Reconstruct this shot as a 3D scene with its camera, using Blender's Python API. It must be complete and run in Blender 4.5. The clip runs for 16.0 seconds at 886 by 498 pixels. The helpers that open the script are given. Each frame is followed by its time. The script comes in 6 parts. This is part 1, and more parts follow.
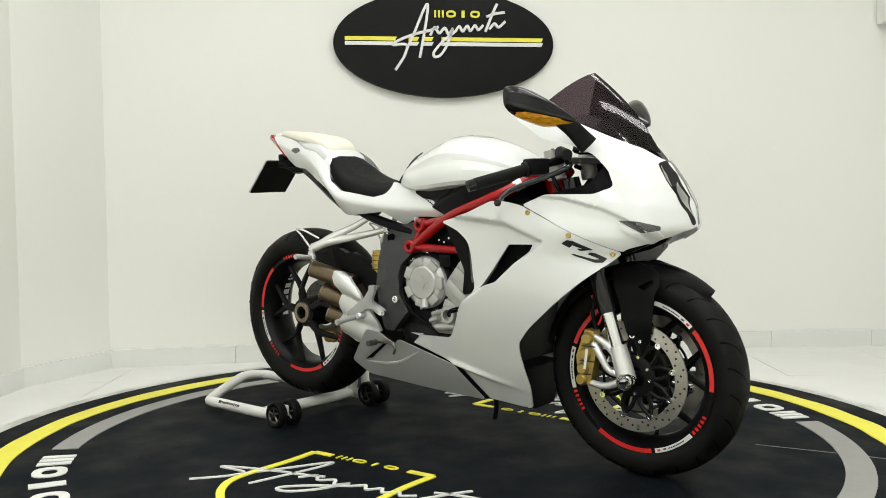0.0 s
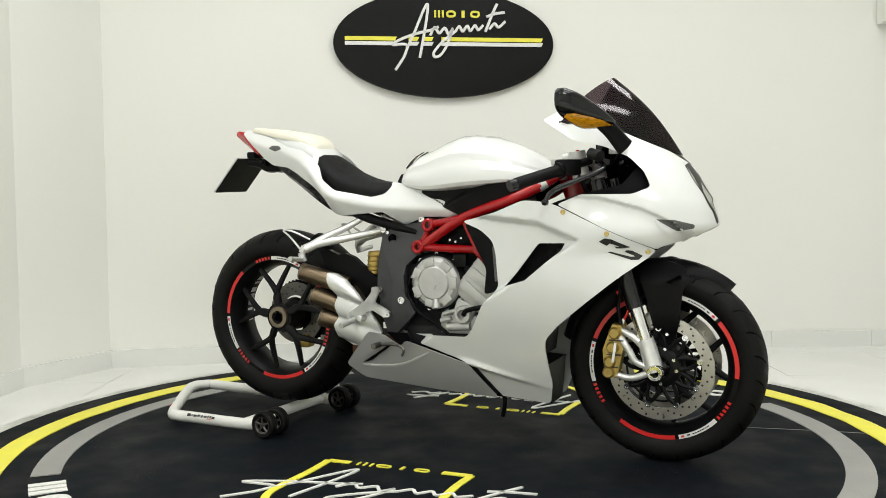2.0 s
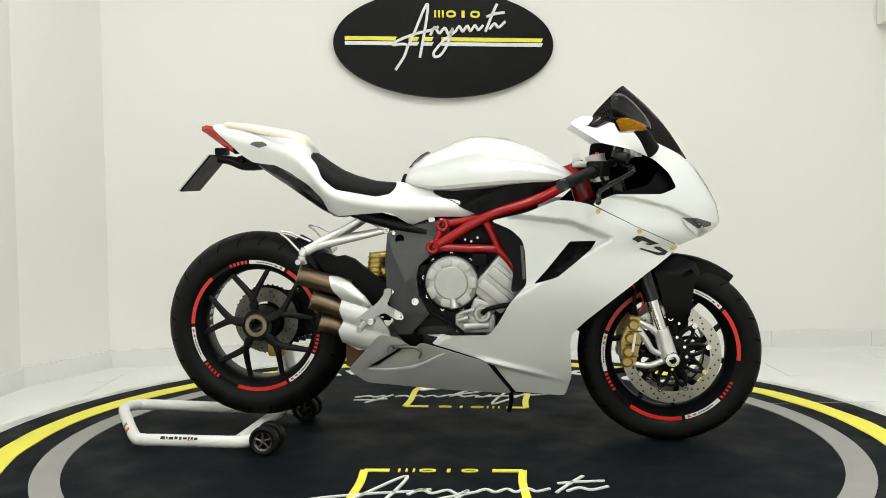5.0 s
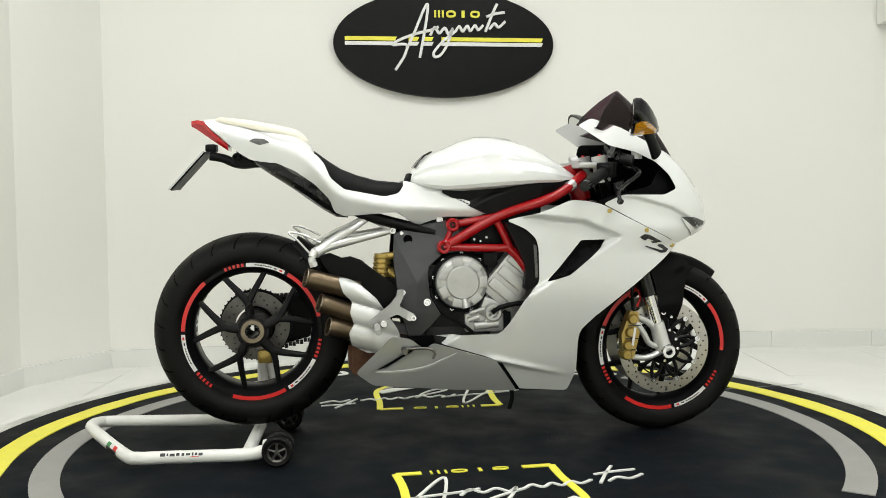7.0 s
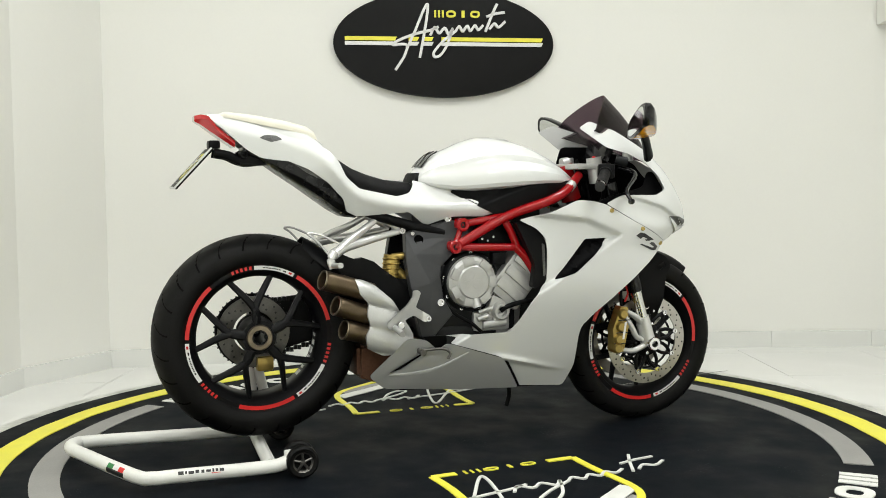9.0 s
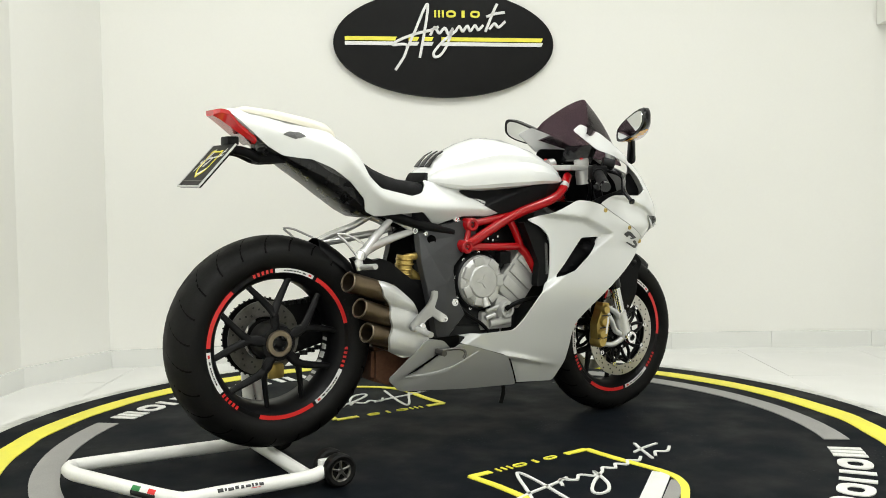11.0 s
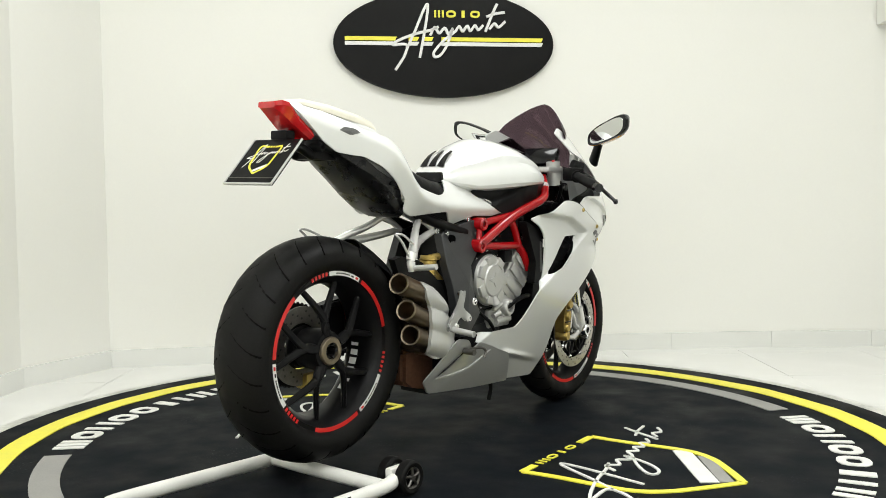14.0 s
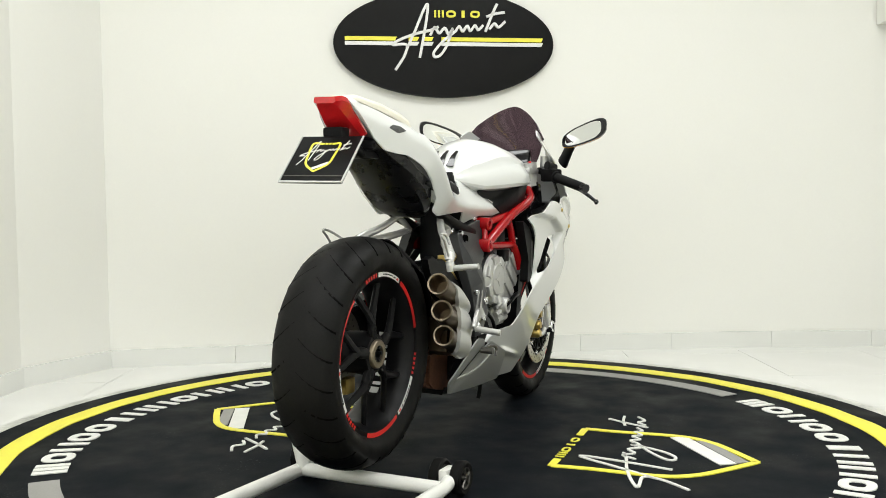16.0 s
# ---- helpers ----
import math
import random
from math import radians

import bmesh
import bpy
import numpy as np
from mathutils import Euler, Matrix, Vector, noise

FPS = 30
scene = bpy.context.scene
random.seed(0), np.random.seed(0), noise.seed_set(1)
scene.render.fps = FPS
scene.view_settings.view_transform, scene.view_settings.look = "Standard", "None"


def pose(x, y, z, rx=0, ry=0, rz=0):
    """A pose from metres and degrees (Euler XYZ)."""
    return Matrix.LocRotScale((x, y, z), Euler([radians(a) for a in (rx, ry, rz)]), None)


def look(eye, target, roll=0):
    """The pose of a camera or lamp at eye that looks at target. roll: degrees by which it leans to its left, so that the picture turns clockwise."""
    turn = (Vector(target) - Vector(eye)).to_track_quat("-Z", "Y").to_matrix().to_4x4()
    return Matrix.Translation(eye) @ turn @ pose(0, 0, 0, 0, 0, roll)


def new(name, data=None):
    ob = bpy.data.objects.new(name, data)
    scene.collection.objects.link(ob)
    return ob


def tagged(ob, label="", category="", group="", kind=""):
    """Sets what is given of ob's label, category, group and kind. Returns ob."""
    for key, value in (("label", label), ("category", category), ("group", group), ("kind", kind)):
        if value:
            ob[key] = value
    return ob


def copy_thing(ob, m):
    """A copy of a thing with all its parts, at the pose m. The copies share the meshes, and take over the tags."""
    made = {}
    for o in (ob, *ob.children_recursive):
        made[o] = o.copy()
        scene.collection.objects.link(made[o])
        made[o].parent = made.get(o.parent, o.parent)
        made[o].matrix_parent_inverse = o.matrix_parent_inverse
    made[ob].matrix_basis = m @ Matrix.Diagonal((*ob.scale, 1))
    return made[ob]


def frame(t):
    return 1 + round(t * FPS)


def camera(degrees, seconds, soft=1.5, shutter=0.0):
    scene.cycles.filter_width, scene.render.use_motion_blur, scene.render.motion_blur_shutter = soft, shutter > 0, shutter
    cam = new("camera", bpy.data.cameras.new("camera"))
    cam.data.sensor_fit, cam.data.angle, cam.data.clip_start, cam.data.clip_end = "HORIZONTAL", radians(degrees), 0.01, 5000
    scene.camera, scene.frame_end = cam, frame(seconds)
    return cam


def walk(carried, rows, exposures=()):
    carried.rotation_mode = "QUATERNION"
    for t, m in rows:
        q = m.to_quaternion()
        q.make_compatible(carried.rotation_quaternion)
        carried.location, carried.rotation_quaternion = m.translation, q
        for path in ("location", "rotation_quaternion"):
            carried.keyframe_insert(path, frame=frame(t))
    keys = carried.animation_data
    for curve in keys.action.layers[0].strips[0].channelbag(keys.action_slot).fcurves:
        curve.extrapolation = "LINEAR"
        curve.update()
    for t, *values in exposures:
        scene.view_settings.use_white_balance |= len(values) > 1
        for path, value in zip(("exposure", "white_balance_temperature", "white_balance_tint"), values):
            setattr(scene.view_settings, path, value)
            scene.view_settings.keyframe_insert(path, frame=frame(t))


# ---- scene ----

cam = camera(52.15, 16.0, soft=0.9)
EYE = Vector((0.0, -3.058, 0.789))
CAM = look(EYE, EYE + Vector((-0.00668, 0.9988, -0.04945)), roll=-0.657)
walk(cam, [(0.0, CAM), (16.0, CAM)], exposures=[(0.0, -0.15, 6500, 10), (9.0, -0.15, 6500, 10), (11.5, -0.02, 6500, 10), (16.0, 0.02, 6500, 10)])

# ---- light: the ceiling panels of the showroom ----
world = bpy.data.worlds.new("world")
world.use_nodes = True
world.node_tree.nodes["Background"].inputs[0].default_value = (0.9, 0.95, 1.0, 1)
world.node_tree.nodes["Background"].inputs[1].default_value = 0.05
scene.world = world
CEIL = 3.0
# The last pair, behind the camera, is unseen, added to fill from the front.
LAMPS = [(-0.6, -0.1, 0.62), (1.3, -0.1, 0.92), (-1.0, -1.7, 0.62), (1.3, -1.7, 0.72), (-1.1, -4.0, 1.5), (1.1, -4.0, 1.5)]
for lx, ly, power in LAMPS:
    lamp = bpy.data.lights.new("ceiling_light_lamp", "AREA")
    lamp.shape, lamp.size, lamp.size_y = "RECTANGLE", 1.1, 0.5
    lamp.energy, lamp.color = 30.0 * power, (0.965, 0.985, 0.975)
    new("ceiling_light_lamp", lamp).matrix_world = pose(lx, ly, CEIL - 0.06)


# ---- materials ----
def material(name, base, rough=0.5, metal=0.0, vary=0.12, scale=18.0, fine=220.0, bump=0.0, coat=0.0, rough_vary=0.12, emit=0.0, spec=0.5):
    m = bpy.data.materials.new(name)
    m.use_nodes = True
    nt, bs = m.node_tree, m.node_tree.nodes["Principled BSDF"]
    tex = nt.nodes.new("ShaderNodeTexCoord")
    big, small = nt.nodes.new("ShaderNodeTexNoise"), nt.nodes.new("ShaderNodeTexNoise")
    for n, s, d in ((big, scale, 5.0), (small, fine, 3.0)):
        n.inputs["Scale"].default_value, n.inputs["Detail"].default_value = s, d
        nt.links.new(tex.outputs["Object"], n.inputs["Vector"])
    mix = nt.nodes.new("ShaderNodeMath")
    mix.operation = "MULTIPLY_ADD"
    mix.inputs[1].default_value = 0.35
    nt.links.new(small.outputs["Fac"], mix.inputs[0])
    half = nt.nodes.new("ShaderNodeMath")
    half.operation = "MULTIPLY"
    half.inputs[1].default_value = 0.65
    nt.links.new(big.outputs["Fac"], half.inputs[0])
    nt.links.new(half.outputs[0], mix.inputs[2])
    ramp = nt.nodes.new("ShaderNodeMapRange")
    ramp.inputs[1].default_value, ramp.inputs[2].default_value = 0.3, 0.7
    ramp.inputs[3].default_value, ramp.inputs[4].default_value = 1.0 - vary, 1.0 + vary
    nt.links.new(mix.outputs[0], ramp.inputs[0])
    tint = nt.nodes.new("ShaderNodeVectorMath")
    tint.operation = "SCALE"
    tint.inputs[0].default_value = base
    nt.links.new(ramp.outputs[0], tint.inputs["Scale"])
    nt.links.new(tint.outputs[0], bs.inputs["Base Color"])
    rr = nt.nodes.new("ShaderNodeMapRange")
    rr.inputs[1].default_value, rr.inputs[2].default_value = 0.3, 0.7
    rr.inputs[3].default_value, rr.inputs[4].default_value = max(0.02, rough * (1 - rough_vary)), min(1.0, rough * (1 + rough_vary))
    nt.links.new(big.outputs["Fac"], rr.inputs[0])
    nt.links.new(rr.outputs[0], bs.inputs["Roughness"])
    bs.inputs["Metallic"].default_value = metal
    bs.inputs["Specular IOR Level"].default_value = spec
    bs.inputs["Coat Weight"].default_value = coat
    bs.inputs["Coat Roughness"].default_value = 0.04
    if bump:
        b = nt.nodes.new("ShaderNodeBump")
        b.inputs["Strength"].default_value, b.inputs["Distance"].default_value = 0.5, bump
        nt.links.new(mix.outputs[0], b.inputs["Height"])
        nt.links.new(b.outputs[0], bs.inputs["Normal"])
    if emit:
        bs.inputs["Emission Color"].default_value = (*base, 1)
        bs.inputs["Emission Strength"].default_value = emit
    return m


def smoked_sheet(name, tint):
    """A thin tinted acrylic sheet: it lets tinted light straight through and shines more at a slant."""
    m = bpy.data.materials.new(name)
    m.use_nodes = True
    n, k = m.node_tree.nodes, m.node_tree.links
    n.clear()
    out, mix, clear, gloss, fres = (n.new(i) for i in ("ShaderNodeOutputMaterial", "ShaderNodeMixShader", "ShaderNodeBsdfTransparent", "ShaderNodeBsdfGlossy", "ShaderNodeLayerWeight"))
    clear.inputs["Color"].default_value = (*tint, 1)
    gloss.inputs["Roughness"].default_value = 0.06
    gloss.inputs["Color"].default_value = (0.7, 0.7, 0.7, 1)
    fres.inputs["Blend"].default_value = 0.5
    power = n.new("ShaderNodeMath")
    power.operation = "POWER"
    power.inputs[1].default_value = 4.0
    gain = n.new("ShaderNodeMath")
    gain.operation = "MULTIPLY_ADD"
    gain.inputs[1].default_value, gain.inputs[2].default_value = 0.30, 0.04
    k.new(fres.outputs["Facing"], power.inputs[0])
    k.new(power.outputs[0], gain.inputs[0])
    k.new(gain.outputs[0], mix.inputs[0])
    k.new(clear.outputs[0], mix.inputs[1])
    k.new(gloss.outputs[0], mix.inputs[2])
    k.new(mix.outputs[0], out.inputs["Surface"])
    return m


M_WALL = material("wall_paint", (0.80, 0.795, 0.75), 0.62, vary=0.015, scale=1.5, fine=90, bump=0.0006)
M_BASE = material("baseboard_tile", (0.74, 0.745, 0.71), 0.22, vary=0.02, scale=4)
M_TILE = material("polished_floor_tile", (0.80, 0.80, 0.77), 0.12, vary=0.02, scale=3, rough_vary=0.4)
M_GROUT = material("grout", (0.55, 0.55, 0.52), 0.8)
M_RIM = material("worn_cement_rim", (0.50, 0.50, 0.46), 0.7, vary=0.35, scale=9, fine=60, bump=0.002)
M_CEIL = material("ceiling_paint", (0.82, 0.82, 0.79), 0.8, vary=0.01)
M_MAT = material("black_vinyl_mat", (0.0043, 0.0058, 0.0078), 0.62, vary=0.5, scale=5, fine=140, bump=0.0006, rough_vary=0.25, spec=0.05)
def scuffed(m, dust):
    """Lays pale specks and rubbed patches of dust over a dark material."""
    n, k = m.node_tree.nodes, m.node_tree.links
    bs = n["Principled BSDF"]
    was = bs.inputs["Base Color"].links[0].from_socket
    tex, patchy, speck = (n.new(i) for i in ("ShaderNodeTexCoord", "ShaderNodeTexNoise", "ShaderNodeTexNoise"))
    masks = []
    for node, sc, lo, hi in ((patchy, 4.0, 0.54, 0.72), (speck, 130.0, 0.60, 0.74)):
        node.inputs["Scale"].default_value, node.inputs["Detail"].default_value = sc, 6.0
        k.new(tex.outputs["Object"], node.inputs["Vector"])
        r = n.new("ShaderNodeMapRange")
        r.inputs[1].default_value, r.inputs[2].default_value = lo, hi
        k.new(node.outputs["Fac"], r.inputs[0])
        masks.append(r.outputs[0])
    both = n.new("ShaderNodeMath")
    both.operation = "MULTIPLY"
    k.new(masks[0], both.inputs[0])
    k.new(masks[1], both.inputs[1])
    mix = n.new("ShaderNodeMix")
    mix.data_type = "RGBA"
    k.new(both.outputs[0], mix.inputs["Factor"])
    k.new(was, mix.inputs[6])
    mix.inputs[7].default_value = (*dust, 1)
    k.new(mix.outputs[2], bs.inputs["Base Color"])


scuffed(M_MAT, (0.10, 0.105, 0.11))
M_YEL = material("yellow_mat_paint", (0.80, 0.74, 0.06), 0.5, vary=0.08, scale=14, bump=0.0004)
M_GREY = material("grey_mat_paint", (0.27, 0.265, 0.25), 0.55, vary=0.15, scale=10, bump=0.0004)
M_WHT = material("white_mat_paint", (0.72, 0.72, 0.68), 0.5, vary=0.08, scale=14, bump=0.0004)
M_SIGN = material("black_sign_panel", (0.0040, 0.0040, 0.0038), 0.36, spec=0.13, vary=0.35, scale=7, fine=40, bump=0.0004)
M_PEARL = material("pearl_white_paint", (0.69, 0.70, 0.685), 0.32, vary=0.02, scale=3, fine=900, coat=0.9)
M_SILVER = material("silver_paint", (0.46, 0.465, 0.46), 0.34, 0.3, vary=0.05, scale=4, fine=900, coat=0.6)
M_BLACKP = material("satin_black_plastic", (0.0034, 0.0034, 0.0037), 0.42, vary=0.2, scale=20, bump=0.0002, spec=0.11)
M_GLOSSB = material("gloss_black_plastic", (0.006, 0.006, 0.0068), 0.12, vary=0.1, coat=0.15, spec=0.3)
M_DARKG = material("dark_grey_casting", (0.0085, 0.009, 0.0095), 0.44, 0.05, spec=0.22, vary=0.12, scale=30, bump=0.0003)
M_PIVOT = material("grey_cast_plate", (0.032, 0.033, 0.0345), 0.40, 0.1, spec=0.4, vary=0.14, scale=30, fine=400, bump=0.0003)
M_SEAT = material("black_seat_vinyl", (0.0055, 0.0055, 0.0058), 0.6, spec=0.15, vary=0.12, scale=60, fine=700, bump=0.0006)
M_PAD = material("cream_seat_leather", (0.72, 0.69, 0.58), 0.5, vary=0.04, scale=30, fine=500, bump=0.0005)
M_RED = material("red_frame_paint", (0.31, 0.0022, 0.0045), 0.20, vary=0.05, coat=0.3, spec=0.3)
M_RUB = material("tyre_rubber", (0.0042, 0.0041, 0.0038), 0.58, vary=0.7, scale=16, fine=190, bump=0.0010, spec=0.15, rough_vary=0.3)
scuffed(M_RUB, (0.035, 0.032, 0.027))
M_RIMB = material("black_wheel_paint", (0.0052, 0.0052, 0.0056), 0.36, spec=0.14, vary=0.15, scale=24)
M_STEEL = material("drilled_steel", (0.50, 0.48, 0.44), 0.30, 0.95, vary=0.1, scale=40)
M_CHROME = material("chromed_steel", (0.72, 0.72, 0.72), 0.10, 1.0, vary=0.04)
M_ALU = material("cast_aluminium", (0.47, 0.47, 0.455), 0.42, 0.55, vary=0.08, scale=40, fine=500, bump=0.0003)
M_BRUSH = material("bright_forged_aluminium", (0.70, 0.70, 0.685), 0.24, 0.55, vary=0.05, scale=30)
M_GOLD = material("gold_caliper", (0.43, 0.31, 0.09), 0.34, 0.75, vary=0.12, scale=40)
M_BOLT = material("brass_bolt", (0.55, 0.42, 0.15), 0.3, 0.9)
M_PIPE = material("heat_tinted_steel", (0.15, 0.112, 0.072), 0.34, 0.9, vary=0.25, scale=12)
M_RUST = material("oxidised_catalyst_box", (0.12, 0.055, 0.030), 0.6, 0.5, vary=0.5, scale=16, fine=90, bump=0.0008)
M_CAN = material("satin_silver_shield", (0.58, 0.585, 0.57), 0.38, 0.45, vary=0.05, scale=10)
M_STAND = material("white_powder_coat", (0.74, 0.74, 0.70), 0.35, vary=0.06, scale=12, bump=0.0003)
M_LAMPR = material("red_lamp_lens", (0.42, 0.008, 0.010), 0.14, vary=0.15, scale=30, coat=0.6)
M_AMBER = material("amber_lens", (0.75, 0.33, 0.008), 0.14, vary=0.5, scale=70, fine=300, coat=0.6)
M_REDST = material("red_sticker", (0.62, 0.020, 0.018), 0.35, vary=0.04)
M_WHST = material("white_sticker", (0.74, 0.74, 0.72), 0.35, vary=0.03)
M_BLST = material("black_sticker", (0.010, 0.010, 0.010), 0.3)
M_MESH = material("grey_grille_mesh", (0.10, 0.10, 0.097), 0.5, 0.4, vary=0.6, scale=200, fine=900)
M_GROOVE = material("groove_black", (0.003, 0.003, 0.003), 0.9, spec=0.0)
M_LINING = material("black_lining", (0.004, 0.004, 0.0043), 0.45, spec=0.06)
# Drilled steel darkened for shade in the rear wheel; reused on small metal parts.
M_DISC = material("shaded_disc_steel", (0.13, 0.125, 0.115), 0.38, 0.9, vary=0.2, scale=40)
M_BRONZE = material("bronzed_nut", (0.22, 0.18, 0.13), 0.35, 0.85)
M_GREEN = material("green_sticker", (0.03, 0.22, 0.06), 0.4)
M_UNDER = material("black_undertail_plastic", (0.006, 0.006, 0.0065), 0.28, spec=0.3)
M_MIRR = material("mirror_glass", (0.66, 0.67, 0.66), 0.03, 1.0, vary=0.0)
M_SCREEN = smoked_sheet("smoked_screen", (0.31, 0.25, 0.28))
M_GLOW = material("lamp_diffuser", (0.95, 0.94, 0.9), 0.5, vary=0.0, emit=2.2)


# ---- building blocks ----
def mesh_of(name, bm, mat, smooth=True, angle=40):
    bmesh.ops.recalc_face_normals(bm, faces=bm.faces)
    me = bpy.data.meshes.new(name)
    if smooth:
        lim = math.cos(radians(angle))
        for f in bm.faces:
            f.smooth = True
        for e in bm.edges:
            if len(e.link_faces) == 2 and e.link_faces[0].normal.dot(e.link_faces[1].normal) < lim:
                e.smooth = False
    bm.to_mesh(me)
    bm.free()
    me.materials.append(mat)
    return me


def part(name, bm, mat, parent=None, label="", at=None, smooth=True, angle=40):
    ob = new(name, mesh_of(name, bm, mat, smooth, angle))
    if parent:
        ob.parent = parent
    if at is not None:
        ob.matrix_basis = at
    if label:
        tagged(ob, label)
    return ob


def thing(name, label, category, group="", kind=""):
    return tagged(new(name), label, category, group, kind)


def box(bm, x0, x1, y0, y1, z0, z1, bevel=0.0, m=None):
    made = bmesh.ops.create_cube(bm, size=1.0)["verts"]
    for v in made:
        v.co = Vector((x0 + (v.co.x + 0.5) * (x1 - x0), y0 + (v.co.y + 0.5) * (y1 - y0), z0 + (v.co.z + 0.5) * (z1 - z0)))
    if bevel:
        edges = list({e for v in made for e in v.link_edges})
        made = bmesh.ops.bevel(bm, geom=edges, offset=bevel, segments=2, affect="EDGES", profile=0.6)["verts"]
    if m is not None:
        bmesh.ops.transform(bm, matrix=m, verts=made)
    return bm


def rounded(pts, r=0.02, n=4):
    """A closed outline with its corners rounded by up to r."""
    out, k = [], len(pts)
    for i in range(k):
        a, b, c = Vector(pts[i - 1]), Vector(pts[i]), Vector(pts[(i + 1) % k])
        p, q = b + (a - b) * min(0.45, r / max((a - b).length, 1e-6)), b + (c - b) * min(0.45, r / max((c - b).length, 1e-6))
        out += [p * (1 - s) ** 2 + b * (2 * s * (1 - s)) + q * s * s for s in (j / n for j in range(n + 1))]
    return out


def smooth_line(pts, n=6):
    """A Catmull-Rom line through the points."""
    P = [Vector(p) for p in pts]
    P = [2 * P[0] - P[1], *P, 2 * P[-1] - P[-2]]
    out = []
    for i in range(1, len(P) - 2):
        a, b, c, d = P[i - 1:i + 3]
        for j in range(n):
            t = j / n
            out.append(0.5 * (2 * b + (c - a) * t + (2 * a - 5 * b + 4 * c - d) * t * t + (3 * b - a - 3 * c + d) * t ** 3))
    return out + [P[-2]]


def tube(bm, pts, r, n=6, seg=12, closed=False, r_end=None, flat=1.0):
    """A round bar along a smooth line."""
    line = smooth_line(pts, n) if n > 1 else [Vector(p) for p in pts]
    rings, up = [], Vector((0.13, 0.21, 0.97)).normalized()
    for i, p in enumerate(line):
        d = (line[min(i + 1, len(line) - 1)] - line[max(i - 1, 0)]).normalized()
        s = d.cross(up).normalized()
        u = s.cross(d)
        rr = r if r_end is None else r + (r_end - r) * i / (len(line) - 1)
        rings.append([bm.verts.new(p + rr * (math.cos(a) * s * flat + math.sin(a) * u)) for a in (2 * math.pi * k / seg for k in range(seg))])
    for a, b in zip(rings, rings[1:]):
        for k in range(seg):
            bm.faces.new((a[k], a[(k + 1) % seg], b[(k + 1) % seg], b[k]))
    bm.faces.new(rings[0][::-1])
    bm.faces.new(rings[-1])
    return bm


def lathe(bm, profile, seg=48, axis="y", m=None, closed=True):
    """A ring or disc: (radius, offset along the axis) pairs turned round the axis."""
    rings = []
    for k in range(seg):
        a = 2 * math.pi * k / seg
        c, s = math.cos(a), math.sin(a)
        ring = []
        for r, h in profile:
            v = Vector((r * c, h, r * s)) if axis == "y" else Vector((r * c, r * s, h)) if axis == "z" else Vector((h, r * c, r * s))
            ring.append(bm.verts.new(m @ v if m is not None else v))
        rings.append(ring)
    n = len(profile)
    for k in range(seg):
        a, b = rings[k], rings[(k + 1) % seg]
        for i in range(n if closed else n - 1):
            j = (i + 1) % n
            bm.faces.new((a[i], a[j], b[j], b[i]))
    if not closed:
        for i in (0, n - 1):
            if profile[i][0] > 1e-4:
                bm.faces.new([r[i] for r in rings])
    bmesh.ops.remove_doubles(bm, verts=bm.verts, dist=1e-6)
    return bm


def loft(bm, rings, cap=True):
    rows = [[bm.verts.new(p) for p in ring] for ring in rings]
    n = len(rows[0])
    for a, b in zip(rows, rows[1:]):
        for k in range(n):
            bm.faces.new((a[k], a[(k + 1) % n], b[(k + 1) % n], b[k]))
    if cap:
        bm.faces.new(rows[0][::-1])
        bm.faces.new(rows[-1])
    return bm


def patch(bm, rows, thick, inward):
    """An open sheet of rows of points, with thickness along inward."""
    top = [[bm.verts.new(p) for p in row] for row in rows]
    low = [[bm.verts.new(Vector(p) + thick * inward(Vector(p))) for p in row] for row in rows]
    n, k = len(rows), len(rows[0])
    for i in range(n - 1):
        for j in range(k - 1):
            bm.faces.new((top[i][j], top[i][j + 1], top[i + 1][j + 1], top[i + 1][j]))
            bm.faces.new((low[i][j], low[i + 1][j], low[i + 1][j + 1], low[i][j + 1]))
    rim = [(i, 0) for i in range(n)] + [(n - 1, j) for j in range(1, k)] + [(i, k - 1) for i in range(n - 2, -1, -1)] + [(0, j) for j in range(k - 2, 0, -1)]
    for (a, b), (c, d) in zip(rim, rim[1:] + rim[:1]):
        bm.faces.new((top[a][b], top[c][d], low[c][d], low[a][b]))
    return bm


def panel(bm, outline, depth, thick=0.004, step=0.02, holes=(), side=-1, r=0.015):
    """A body panel: an outline in x and z, bent sideways to y = side * depth(x, z), with thickness towards the middle."""
    edges = []
    for loop in (outline, *holes):
        vs = [bm.verts.new((p.x, 0, p.y)) for p in rounded([Vector(q) for q in loop], r if loop is outline else r * 0.4)]
        edges += [bm.edges.new((vs[i - 1], vs[i])) for i in range(len(vs))]
    bmesh.ops.triangle_fill(bm, edges=edges, use_beauty=True, use_dissolve=False)
    xs, zs = [v.co.x for v in bm.verts], [v.co.z for v in bm.verts]
    for lo, hi, no in ((min(xs), max(xs), Vector((1, 0, 0))), (min(zs), max(zs), Vector((0, 0, 1)))):
        v = math.ceil(lo / step) * step
        while v < hi:
            bmesh.ops.bisect_plane(bm, geom=bm.verts[:] + bm.edges[:] + bm.faces[:], plane_co=no * v, plane_no=no, dist=1e-5)
            v += step
    faces, inner = list(bm.faces), {}
    border = [e for e in bm.edges if len(e.link_faces) == 1]
    for v in list(bm.verts):
        d = depth(v.co.x, v.co.z)
        inner[v] = bm.verts.new((v.co.x, side * max(d - thick, 0.0), v.co.z))
        v.co.y = side * d
    for f in faces:
        bm.faces.new([inner[v] for v in f.verts][::-1])
    for e in border:
        a, b = e.verts
        bm.faces.new((a, b, inner[b], inner[a]))
    return bm


